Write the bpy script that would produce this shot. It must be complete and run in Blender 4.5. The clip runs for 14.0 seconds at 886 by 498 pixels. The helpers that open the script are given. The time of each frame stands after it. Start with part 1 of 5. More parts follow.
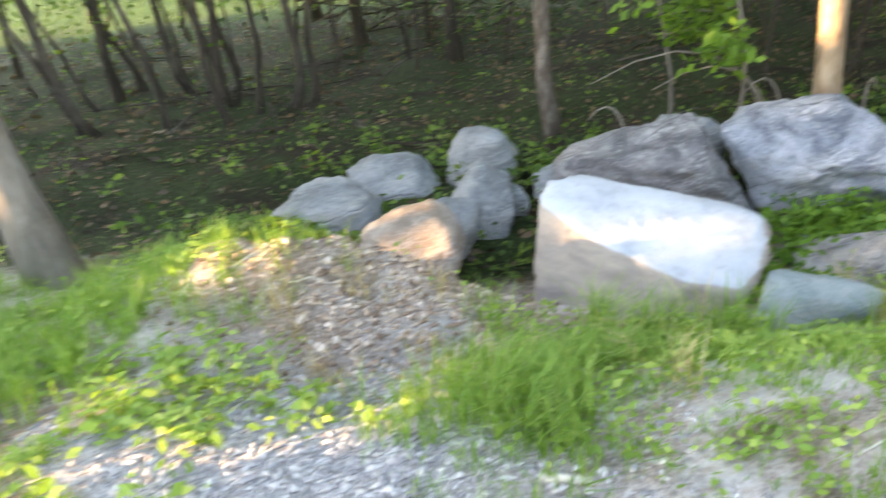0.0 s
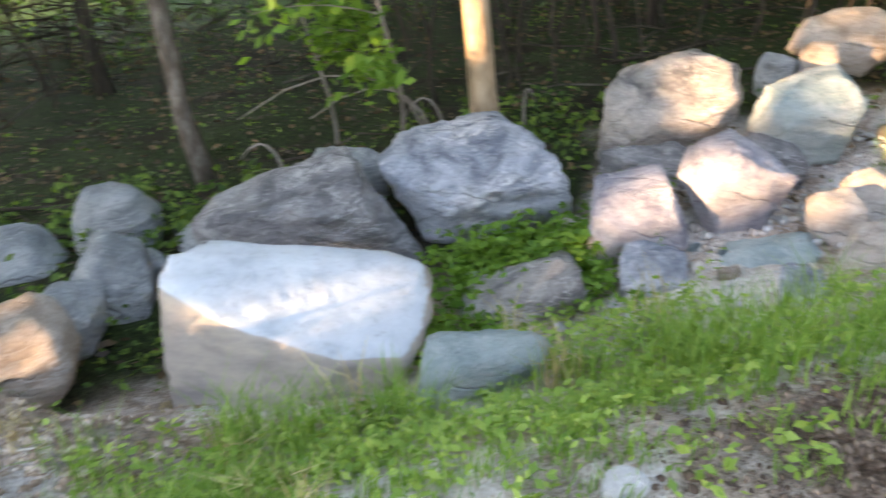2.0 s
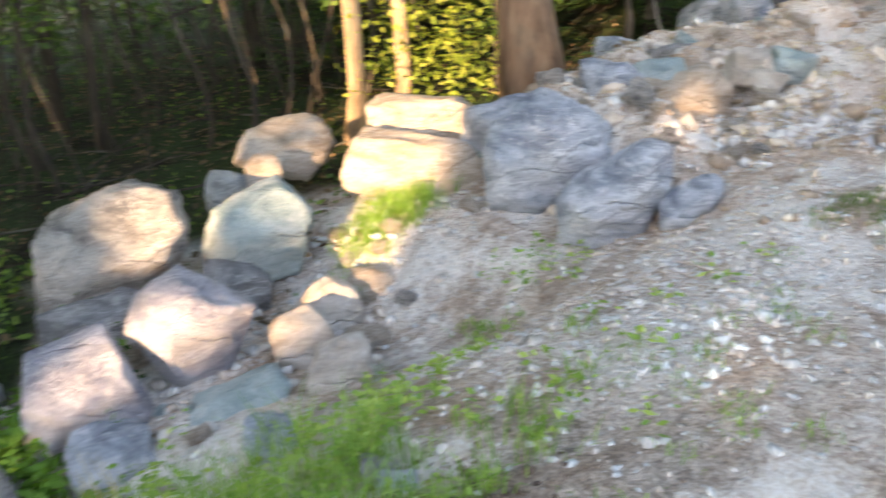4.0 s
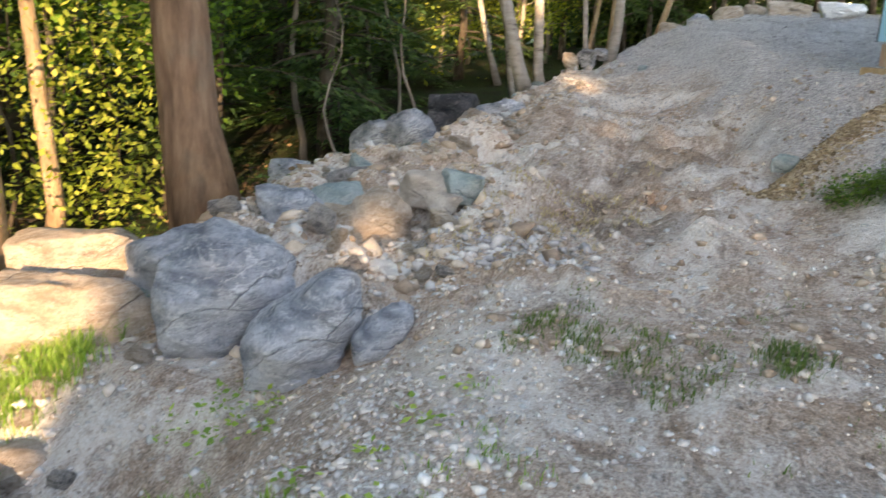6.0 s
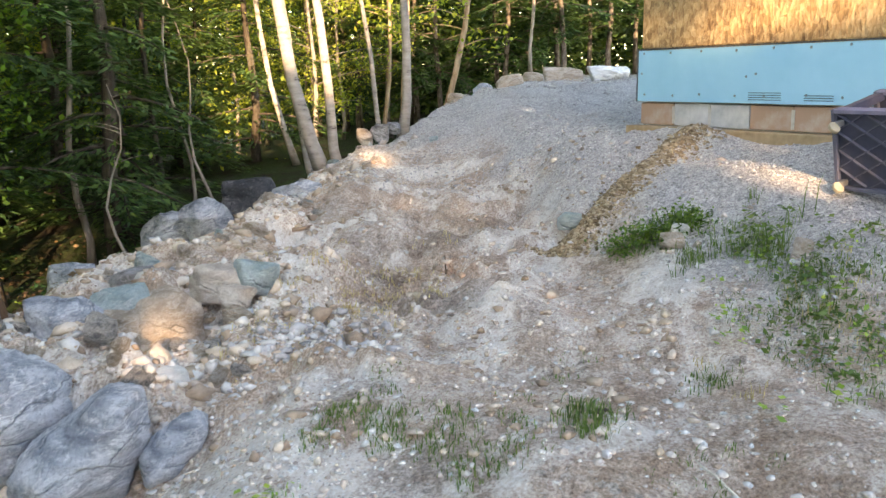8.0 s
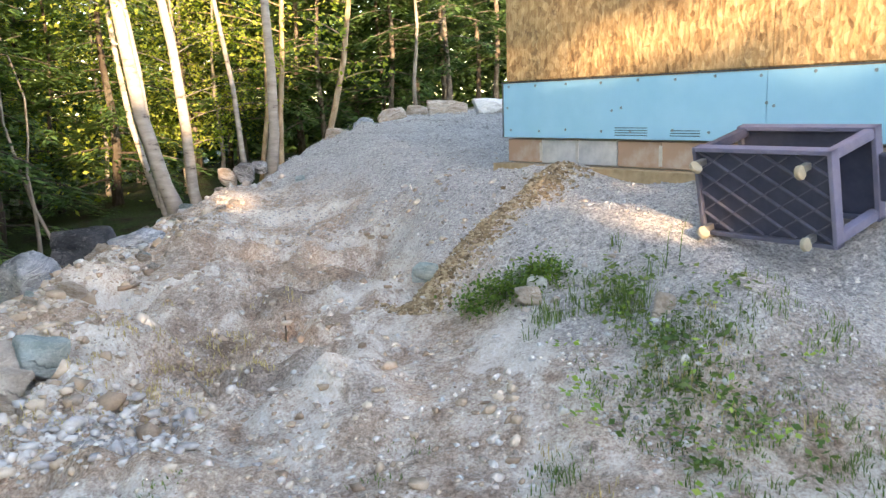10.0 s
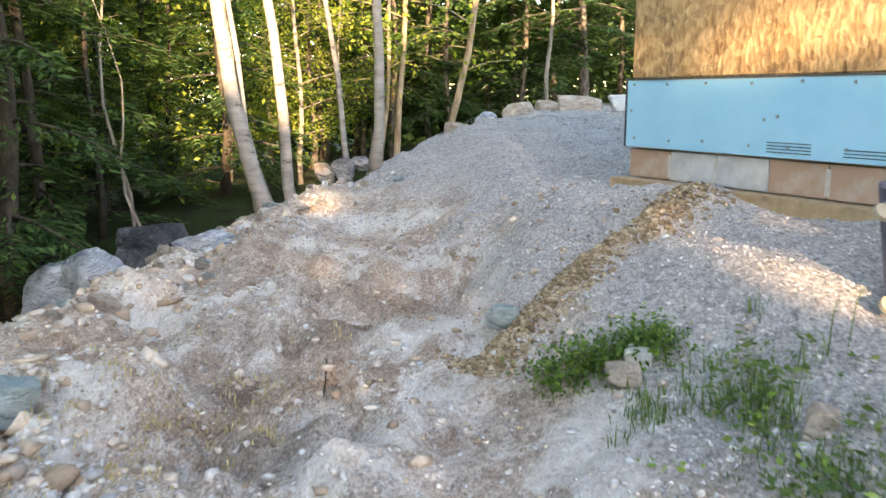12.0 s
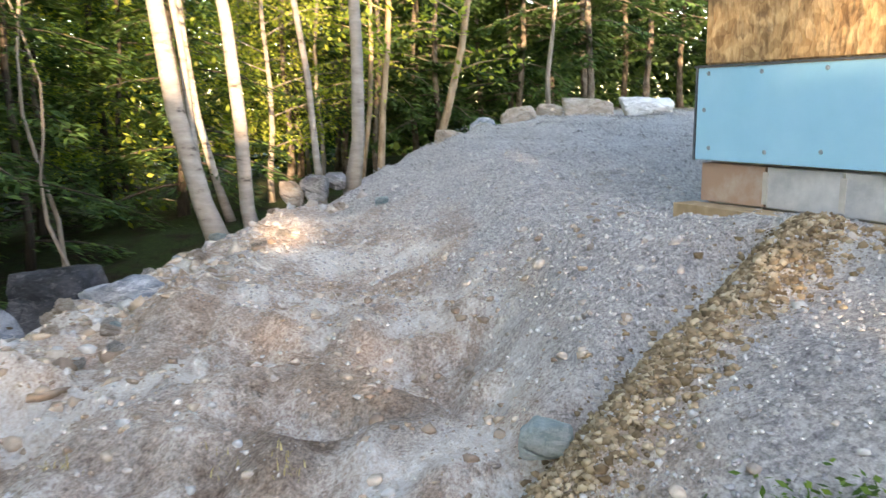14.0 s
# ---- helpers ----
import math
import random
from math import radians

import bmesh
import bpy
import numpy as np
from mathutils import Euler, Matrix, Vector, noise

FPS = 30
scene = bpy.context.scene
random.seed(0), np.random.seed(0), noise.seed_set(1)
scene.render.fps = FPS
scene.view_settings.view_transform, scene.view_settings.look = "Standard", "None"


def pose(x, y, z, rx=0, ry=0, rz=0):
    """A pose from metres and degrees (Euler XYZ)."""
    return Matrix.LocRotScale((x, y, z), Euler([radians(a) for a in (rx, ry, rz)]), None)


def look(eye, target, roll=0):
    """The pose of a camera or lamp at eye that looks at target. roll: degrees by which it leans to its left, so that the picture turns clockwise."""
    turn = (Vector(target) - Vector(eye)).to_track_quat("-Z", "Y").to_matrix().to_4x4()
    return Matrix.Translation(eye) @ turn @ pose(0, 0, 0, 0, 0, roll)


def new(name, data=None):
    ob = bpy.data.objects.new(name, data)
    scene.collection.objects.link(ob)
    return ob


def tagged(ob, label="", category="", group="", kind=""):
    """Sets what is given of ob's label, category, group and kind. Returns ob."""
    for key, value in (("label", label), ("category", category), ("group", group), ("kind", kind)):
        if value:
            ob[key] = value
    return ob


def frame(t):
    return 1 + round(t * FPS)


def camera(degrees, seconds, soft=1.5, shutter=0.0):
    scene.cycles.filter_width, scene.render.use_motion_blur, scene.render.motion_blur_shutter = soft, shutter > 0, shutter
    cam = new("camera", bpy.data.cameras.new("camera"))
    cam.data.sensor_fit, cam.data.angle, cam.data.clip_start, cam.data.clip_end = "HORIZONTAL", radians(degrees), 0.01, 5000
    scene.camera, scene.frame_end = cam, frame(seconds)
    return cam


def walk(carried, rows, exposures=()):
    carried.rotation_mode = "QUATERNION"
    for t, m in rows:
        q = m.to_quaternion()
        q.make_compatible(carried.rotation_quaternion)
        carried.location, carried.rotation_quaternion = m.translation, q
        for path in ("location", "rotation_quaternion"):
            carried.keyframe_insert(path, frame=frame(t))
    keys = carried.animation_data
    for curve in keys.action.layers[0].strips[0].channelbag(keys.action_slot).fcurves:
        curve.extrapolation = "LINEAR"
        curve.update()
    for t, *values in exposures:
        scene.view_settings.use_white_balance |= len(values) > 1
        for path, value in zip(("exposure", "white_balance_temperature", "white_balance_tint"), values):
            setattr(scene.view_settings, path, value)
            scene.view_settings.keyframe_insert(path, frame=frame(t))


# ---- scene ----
cam = camera(56.1, 14.0, soft=1.4, shutter=0.5)
# seconds, eye, target, roll
PATH = [
    (0, (0.275, 0.039, 1.743), (0.062, 1.788, 0.795), -6.5),
    (0.5, (0.367, 0.257, 1.685), (0.428, 2.035, 0.77), -3.1),
    (1, (0.478, 0.415, 1.675), (0.616, 2.162, 0.711), -5.1),
    (1.5, (0.654, 0.551, 1.666), (0.844, 2.31, 0.734), -4.8),
    (2, (0.756, 0.692, 1.643), (1.16, 2.383, 0.656), -4.7),
    (2.5, (0.81, 0.851, 1.645), (1.577, 2.419, 0.67), -2.4),
    (3, (0.91, 0.933, 1.633), (1.886, 2.399, 0.685), -1.6),
    (3.5, (1.159, 0.947, 1.626), (2.298, 2.339, 0.751), -2.9),
    (4, (1.357, 0.95, 1.617), (2.722, 2.15, 0.782), -1.6),
    (4.2, (1.413, 0.98, 1.609), (2.878, 2.063, 0.782), -0.8),
    (6.3, (1.692, 1.13, 1.61), (3.544, 1.65, 1.064), 1.8),
    (6.5, (1.71, 1.121, 1.612), (3.588, 1.564, 1.088), 1.4),
    (7, (1.738, 1.088, 1.637), (3.667, 1.364, 1.187), 0.4),
    (7.5, (1.756, 1.07, 1.641), (3.704, 1.263, 1.233), -0.1),
    (8, (1.806, 1.019, 1.644), (3.753, 1.223, 1.234), -1.1),
    (8.5, (1.937, 0.882, 1.654), (3.896, 1.081, 1.303), -1.9),
    (9, (2.106, 0.768, 1.651), (4.071, 0.766, 1.277), -1.8),
    (9.2, (2.182, 0.751, 1.636), (4.155, 0.694, 1.312), -1.8),
    (11.3, (3.201, 0.389, 1.726), (5.164, 0.562, 1.381), -2.1),
    (11.5, (3.339, 0.374, 1.723), (5.3, 0.59, 1.396), -2.4),
    (12, (3.694, 0.334, 1.706), (5.635, 0.653, 1.347), 0.2),
    (12.4, (4.053, 0.41, 1.643), (6.022, 0.677, 1.416), 2.0),
    (12.5, (4.128, 0.432, 1.638), (6.104, 0.674, 1.445), 2.4),
    (12.6, (4.191, 0.446, 1.638), (6.162, 0.693, 1.409), 1.9),
    (12.9, (4.43, 0.486, 1.64), (6.389, 0.798, 1.39), 0.8),
    (13, (4.538, 0.505, 1.641), (6.497, 0.834, 1.412), 0.7),
    (13.1, (4.637, 0.52, 1.644), (6.592, 0.859, 1.388), 0.8),
    (13.4, (4.885, 0.554, 1.655), (6.829, 0.876, 1.312), 1.1),
    (13.5, (4.961, 0.566, 1.656), (6.906, 0.891, 1.322), 1.2),
    (13.6, (5.037, 0.581, 1.656), (6.986, 0.911, 1.35), 0.9),
    (13.9, (5.27, 0.64, 1.652), (7.219, 0.948, 1.325), -0.1),
    (14, (5.349, 0.662, 1.65), (7.298, 0.953, 1.31), -0.4),
]
walk(cam, [(t, look(e, g, r)) for t, e, g, r in PATH], [(0, 3.8, 8500, 19), (0.5, 3.65, 8400, 19), (1, 3.68, 8300, 19), (2, 3.45, 8200, 20), (2.5, 3.22, 8100, 19), (4.2, 3.28, 7900, 17), (6.3, 2.8, 8100, 16), (7.0, 2.95, 8000, 16), (8.0, 3.2, 7900, 16), (9.0, 3.25, 7600, 17), (11.5, 3.28, 7500, 15), (14, 3.28, 7500, 16)])

# ---- world and sun ----
SUN = Vector((-0.92, -0.30, 0.24)).normalized()
world = bpy.data.worlds.new("sky")
scene.world = world
world.use_nodes = True
sky = world.node_tree.nodes.new("ShaderNodeTexSky")
sky.sky_type, sky.sun_disc = "NISHITA", False
sky.sun_elevation = math.asin(SUN.z)
sky.sun_rotation = math.atan2(SUN.x, SUN.y)
sky.air_density, sky.dust_density = 1.0, 0.6
world.node_tree.links.new(sky.outputs[0], world.node_tree.nodes["Background"].inputs[0])
world.node_tree.nodes["Background"].inputs[1].default_value = 0.15
sun_data = bpy.data.lights.new("sun", "SUN")
sun_data.energy, sun_data.angle, sun_data.color = 2.6, radians(0.6), (1.0, 0.74, 0.46)
sun = new("sun", sun_data)
sun.rotation_euler = (-SUN).to_track_quat("-Z", "Y").to_euler()

# ---- small helpers ----
rng = np.random.default_rng(7)


def sstep(a, b, v):
    t = np.clip((v - a) / (b - a), 0, 1)
    return t * t * (3 - 2 * t)


def wavy(x, y, seed, size):
    """Smooth noise from summed sines, -1 to 1."""
    r = np.random.default_rng(seed)
    out = np.zeros(np.broadcast(x, y).shape)
    for k in range(10):
        a, ph, f = r.uniform(0, 6.283), r.uniform(0, 6.283), r.uniform(0.6, 1.7) / size
        out = out + np.sin((x * math.cos(a) + y * math.sin(a)) * 6.283 * f + ph)
    return out / 3.6


def grit(x, y, seed, cell):
    """Value noise on a lattice, 0 to 1."""
    r = np.random.default_rng(seed)
    table = r.random((256, 256))
    u, v = np.asarray(x) / cell, np.asarray(y) / cell
    i, j = np.floor(u).astype(int), np.floor(v).astype(int)
    fu, fv = u - i, v - j
    fu, fv = fu * fu * (3 - 2 * fu), fv * fv * (3 - 2 * fv)
    g = lambda a, b: table[a % 256, b % 256]
    return (g(i, j) * (1 - fu) + g(i + 1, j) * fu) * (1 - fv) + (g(i, j + 1) * (1 - fu) + g(i + 1, j + 1) * fu) * fv


def edge_y(x):
    """Where the fill ends and the wood begins."""
    return np.interp(x, [-8, 0, 3, 5, 6, 7, 7.6, 8.2, 8.7, 10, 10.6, 12, 13, 15.5, 17, 22], [3.2, 3.3, 3.9, 3.9, 3.75, 4.0, 3.9, 3.65, 3.42, 3.5, 3.38, 3.1, 2.8, 2.3, 1.7, 0.6])


def base_z(x, y):
    """The height of the ground without its fine relief."""
    p = np.interp(x, [-8, 0, 2, 4, 6, 8, 10, 13, 15, 17, 22, 40], [.05, .08, .10, .24, .30, .40, .54, .95, 1.16, 1.43, 1.50, 1.5])
    p = p + sstep(1.2, -.35, y - (x - 8) * .3) * sstep(4.2, 7.6, x) * np.interp(x, [5, 8, 9.5, 12, 17], [.6, .58, .56, .35, .05])
    p = p - sstep(1.9, 3.6, y) * sstep(4.7, 3.4, x) * (.22 + .38 * sstep(-1.6, -.2, x)) - sstep(2.0, 2.9, y) * sstep(3.2, 4.2, x) * sstep(5.6, 4.8, x) * .36
    p = p + .50 * np.exp(-((x + .55) / .8) ** 2 - ((y - 3.08) / .38) ** 2)
    p = p + .13 * np.exp(-((x - 6.9) / .6) ** 2 - ((y - 2.5) / .3) ** 2)
    p = p - .06 * np.clip(y - .5, 0, 2.5) * sstep(10, 14.5, x)
    d, s = (x - 9.69) * -.61 + y * .79, (x - 9.69) * -.79 - y * .61
    p = p + np.maximum(1.13 - p, 0) * sstep(.75, .10, d) * sstep(-.6, .1, s) * sstep(9, 7.5, s)
    wood = -.5 - .06 * np.clip(y - 5.5, 0, 9) + sstep(10, 16, x) * .8 * sstep(14, 4, y)
    k = sstep(edge_y(x) - .1, edge_y(x) + 1.6 - .5 * sstep(7.5, 8.5, x), y)
    return p * (1 - k) + np.minimum(wood, p) * k


def lumps(x, y):
    """The fine relief: ruts, clods and stones."""
    near = sstep(60, 25, np.hypot(x - 5, y))
    fill = 1 - sstep(edge_y(x) - .3, edge_y(x) + .8, y)
    bank = np.exp(-((x - 6.9) / 1.5) ** 2 - ((y - 2.6) / 1.1) ** 2) + 1.5 * np.exp(-((x + .45) / .9) ** 2 - ((y - 3.0) / .5) ** 2)
    z = .035 * wavy(x, y, 1, 1.6) + .05 * (grit(x, y, 2, .42) - .5) * (.5 + 1.2 * bank) + .035 * (grit(x, y, 3, .17) - .5) * (.4 + 2.4 * bank + .5 * fill)
    z = z + .022 * (grit(x, y, 4, .08) - .5) * fill + .30 * fill * sstep(4.8, 6.2, x) * sstep(10.5, 9, x) * sstep(.6, 1.5, y) * (grit(x, y, 8, .6) * grit(x, y, 9, .28) - .2)
    torn = fill * sstep(4.6, 6.0, x) * sstep(11.5, 10, x) * sstep(.5, 1.3, y)
    z = z + torn * (.20 * (np.abs(grit(x * .55, y, 21, .34) - .5) - .22) + .11 * (np.abs(grit(x, y, 22, .15) - .5) - .25) - .20 * sstep(.62, .80, grit(x, y, 23, .75)) * grit(x, y, 24, .2))
    # the dug trench with its spoil, along the edge of the pad
    s = (x - 7.75) * .76 + (y - .72) * -.65
    d = (x - 7.75) * .65 + (y - .72) * .76
    run = sstep(-.25, .05, s) * sstep(1.75, 1.3, s)
    z = z + run * (-.13 * np.exp(-((d - .17) / .10) ** 2) + .07 * np.exp(-((d + .1) / .13) ** 2))
    # wheel rut through the fill
    z = z - .09 * np.exp(-((y - 1.75 - .12 * np.sin(x * 1.3)) / .25) ** 2) * sstep(5.6, 6.4, x) * sstep(9.6, 8.6, x)
    return z * near


def ground_z(x, y):
    return base_z(x, y) + lumps(x, y)


def gz(x, y):
    return float(ground_z(np.array(float(x)), np.array(float(y))))


def mesh_from(name, verts, faces, smooth=False):
    me = bpy.data.meshes.new(name)
    me.from_pydata([tuple(v) for v in verts], [], [tuple(f) for f in faces])
    if smooth:
        me.polygons.foreach_set("use_smooth", [True] * len(me.polygons))
    me.update()
    return me


def quads_mesh(name, v, n):
    """A mesh out of many flat quads or tris: v is (m, n, 3)."""
    m = len(v)
    me = bpy.data.meshes.new(name)
    me.vertices.add(m * n), me.loops.add(m * n), me.polygons.add(m)
    me.vertices.foreach_set("co", np.asarray(v, dtype=np.float32).ravel())
    me.loops.foreach_set("vertex_index", np.arange(m * n, dtype=np.int32))
    me.polygons.foreach_set("loop_start", np.arange(0, m * n, n, dtype=np.int32))
    me.update(calc_edges=True)
    return me


def add(name, me, material, parent=None, label=""):
    ob = new(name, me)
    if material is not None and not me.materials:
        me.materials.append(material)
    if parent is not None:
        ob.parent = parent
    if label:
        ob["label"] = label
    return ob


def part(name, bm, material, parent, label=""):
    me = bpy.data.meshes.new(name)
    bm.to_mesh(me)
    bm.free()
    return add(name, me, material, parent, label)


def box_bm(size, at=(0, 0, 0), bevel=0.0, bm=None):
    bm = bm or bmesh.new()
    r = bmesh.ops.create_cube(bm, size=1, matrix=Matrix.Translation(at) @ Matrix.Diagonal((*size, 1)))
    if bevel:
        es = list({e for v in r["verts"] for e in v.link_edges})
        bmesh.ops.bevel(bm, geom=es, offset=bevel, segments=2, affect="EDGES", profile=0.6)
    return bm


def tube(points, radii, sides=8, cap=True):
    """Vertices and faces of a tapered tube along points."""
    pts = [Vector(p) for p in points]
    vs, fs = [], []
    for i, p in enumerate(pts):
        d = (pts[min(i + 1, len(pts) - 1)] - pts[max(i - 1, 0)]).normalized()
        u = d.orthogonal().normalized() if i == 0 else (u - d * u.dot(d)).normalized()
        w = d.cross(u)
        for k in range(sides):
            a = 6.28318 * k / sides
            vs.append(p + (u * math.cos(a) + w * math.sin(a)) * radii[i])
    for i in range(len(pts) - 1):
        for k in range(sides):
            fs.append((i * sides + k, i * sides + (k + 1) % sides, (i + 1) * sides + (k + 1) % sides, (i + 1) * sides + k))
    if cap:
        fs.append(tuple(reversed(range(sides))))
        fs.append(tuple((len(pts) - 1) * sides + k for k in range(sides)))
    return vs, fs


def merge(pieces):
    vs, fs = [], []
    for v, f in pieces:
        o = len(vs)
        vs += list(v)
        fs += [tuple(i + o for i in q) for q in f]
    return vs, fs


# ---- materials ----
class Nodes:
    def __init__(self, name):
        self.mat = bpy.data.materials.new(name)
        self.mat.use_nodes = True
        self.t = self.mat.node_tree
        self.bsdf = self.t.nodes["Principled BSDF"]
        self.obj = self.t.nodes.new("ShaderNodeTexCoord").outputs["Object"]

    def n(self, kind, **kw):
        node = self.t.nodes.new("ShaderNode" + kind)
        for k, v in kw.items():
            node.inputs[k].default_value = v
        return node

    def link(self, a, b):
        self.t.links.new(a, b)

    def noise(self, scale, detail=4.0, rough=0.55, vec=None, distortion=0.0):
        q = self.n("TexNoise", Scale=scale, Detail=detail, Roughness=rough, Distortion=distortion)
        self.link(vec if vec is not None else self.obj, q.inputs["Vector"])
        return q.outputs["Fac"]

    def voronoi(self, scale, feature="F1", out="Distance", vec=None):
        q = self.n("TexVoronoi", Scale=scale)
        q.feature = feature
        self.link(vec if vec is not None else self.obj, q.inputs["Vector"])
        return q.outputs[out]

    def ramp(self, fac, stops):
        q = self.n("ValToRGB")
        el = q.color_ramp.elements
        while len(el) < len(stops):
            el.new(0.5)
        for e, (p, c) in zip(el, stops):
            e.position, e.color = p, (*c, 1) if len(c) == 3 else c
        self.link(fac, q.inputs[0])
        return q.outputs[0]

    def mix(self, fac, a, b, blend="MIX"):
        q = self.n("Mix")
        q.data_type, q.blend_type = "RGBA", blend
        for s, v in ((q.inputs[0], fac), (q.inputs[6], a), (q.inputs[7], b)):
            if isinstance(v, (int, float)):
                s.default_value = v
            elif isinstance(v, tuple):
                s.default_value = (*v, 1)
            else:
                self.link(v, s)
        return q.outputs[2]

    def math(self, op, a, b=0.0):
        q = self.n("Math")
        q.operation = op
        for s, v in zip(q.inputs, (a, b)):
            if isinstance(v, (int, float)):
                s.default_value = v
            else:
                self.link(v, s)
        return q.outputs[0]

    def scaled(self, s, vec=None):
        q = self.n("Mapping")
        q.inputs["Scale"].default_value = s
        self.link(vec if vec is not None else self.obj, q.inputs["Vector"])
        return q.outputs[0]

    def random(self):
        return self.n("ObjectInfo").outputs["Random"]

    def island(self):
        return self.n("NewGeometry").outputs["Random Per Island"]

    def done(self, color, rough=0.8, bump=None, strength=0.4, dist=0.02, metal=0.0, spec=0.4):
        for s, v in ((self.bsdf.inputs["Base Color"], color), (self.bsdf.inputs["Roughness"], rough)):
            if isinstance(v, (int, float)):
                s.default_value = v
            elif isinstance(v, tuple):
                s.default_value = (*v, 1)
            else:
                self.link(v, s)
        self.bsdf.inputs["Metallic"].default_value = metal
        self.bsdf.inputs["Specular IOR Level"].default_value = spec
        if bump is not None:
            q = self.n("Bump", Strength=strength, Distance=dist)
            self.link(bump, q.inputs["Height"])
            self.link(q.outputs[0], self.bsdf.inputs["Normal"])
        return self.mat


def rock_material(name, dark, mid, light, vein, warm=(0.42, 0.32, 0.24), warm_amount=0.35):
    m = Nodes(name)
    band = m.scaled((1.0, 1.3, 2.6))
    band.node.inputs["Rotation"].default_value = (0.35, -0.5, 0.4)
    a = m.noise(2.2, 6, 0.6, band, 0.6)
    col = m.ramp(a, [(0.37, dark), (0.48, mid), (0.60, light)])
    col = m.mix(m.ramp(m.noise(1.3, 5, 0.6), [(0.52, (0, 0, 0)), (0.66, (1, 1, 1))]), col, warm) if warm_amount > 0.5 else m.mix(m.math("MULTIPLY", m.ramp(m.noise(1.3, 5, 0.6), [(0.52, (0, 0, 0)), (0.7, (1, 1, 1))]), warm_amount), col, warm)
    col = m.mix(m.ramp(m.noise(5.0, 7, 0.7, band, 1.2), [(0.60, (0, 0, 0)), (0.70, (0.8, 0.8, 0.8))]), col, vein)
    col = m.mix(0.55, col, m.ramp(m.noise(60, 3, 0.7), [(0.25, (0.25, 0.25, 0.25)), (0.75, (0.9, 0.9, 0.9))]), "SOFT_LIGHT")
    # thin pale mineral streaks that follow the bedding
    thin = m.ramp(m.noise(2.8, 7, 0.62, band, 1.4), [(0.470, (0, 0, 0)), (0.497, (.8, .8, .8)), (0.503, (.8, .8, .8)), (0.53, (0, 0, 0))])
    col = m.mix(m.math("MULTIPLY", thin, m.ramp(m.noise(3.1, 4, 0.65), [(0.46, (0, 0, 0)), (0.60, (1, 1, 1))])), col, vein)
    col = m.mix(m.ramp(m.noise(11, 8, 0.78, band, 0.5), [(0.52, (0, 0, 0)), (0.62, (.6, .6, .6))]), col, dark)
    col = m.mix(m.ramp(m.noise(17, 7, 0.78, band), [(0.56, (0, 0, 0)), (0.66, (.65, .65, .65))]), col, vein)
    col = m.mix(m.ramp(m.noise(48, 5, 0.75), [(0.56, (0, 0, 0)), (0.66, (.55, .55, .55))]), col, dark)
    # a few dark cracks and seams
    bent = m.n("VectorMath")
    bent.operation = "MULTIPLY_ADD"
    wob = m.n("TexNoise", Scale=3.0, Detail=5.0)
    m.link(m.obj, wob.inputs["Vector"]), m.link(wob.outputs["Color"], bent.inputs[0]), m.link(band, bent.inputs[2])
    bent.inputs[1].default_value = (.5, .5, .5)
    gap = m.voronoi(1.2, "DISTANCE_TO_EDGE", vec=bent.outputs[0])
    seam = m.math("MULTIPLY", m.ramp(gap, [(0.0, (1, 1, 1)), (0.014, (0, 0, 0))]), m.ramp(m.noise(2.3, 3, 0.6), [(0.50, (0, 0, 0)), (0.60, (1, 1, 1))]))
    col = m.mix(m.math("MULTIPLY", seam, 0.6), col, (dark[0] * .5, dark[1] * .5, dark[2] * .5))
    h = m.math("ADD", m.math("MULTIPLY", m.noise(9, 9, 0.7, band), 0.8), m.math("MULTIPLY", m.noise(45, 6, 0.75), 0.35))
    h = m.math("SUBTRACT", h, m.math("MULTIPLY", seam, 0.25))
    h = m.math("ADD", h, m.math("MULTIPLY", m.voronoi(5.5, vec=band), 0.35))
    return m.done(col, 0.82, h, 1.0, 0.07, spec=0.3)


ROCK_GREY = rock_material("blue_grey_rock", (.15, .175, .22), (.38, .42, .49), (.60, .64, .70), (.82, .83, .85), warm_amount=0.3)
ROCK_WARM = rock_material("warm_grey_rock", (.15, .145, .15), (.36, .335, .315), (.52, .475, .43), (.70, .67, .64), warm_amount=0.4)
ROCK_DARK = rock_material("dark_rock", (.13, .13, .14), (.25, .25, .26), (.38, .375, .385), (.62, .61, .61), warm_amount=0.25)
ROCK_BLACK = rock_material("blue_black_rock", (.02, .023, .03), (.045, .05, .062), (.09, .095, .11), (.22, .22, .235), warm_amount=0.1)
ROCK_ROUND = rock_material("round_grey_rock", (.22, .24, .25), (.34, .365, .375), (.46, .48, .48), (.60, .62, .61), (.36, .33, .27), 0.2)
ROCK_WHITE = rock_material("white_rock", (.60, .61, .62), (.74, .75, .76), (.82, .83, .84), (.86, .86, .86), (.50, .38, .27), 0.2)
ROCK_LILAC = rock_material("lilac_grey_rock", (.26, .26, .32), (.42, .41, .46), (.56, .54, .58), (.68, .66, .68), (.54, .42, .36), 0.35)
ROCK_TAN = rock_material("tan_rock", (.30, .24, .19), (.46, .38, .31), (.58, .51, .44), (.66, .61, .55), (.46, .31, .20), 0.4)
ROCK_CREAM = rock_material("cream_rock", (.42, .36, .31), (.58, .51, .45), (.70, .64, .58), (.76, .72, .67), (.50, .36, .25), 0.3)
ROCK_TEAL = rock_material("pale_green_rock", (.24, .32, .335), (.36, .45, .46), (.48, .56, .56), (.60, .64, .63), (.44, .36, .27), 0.3)


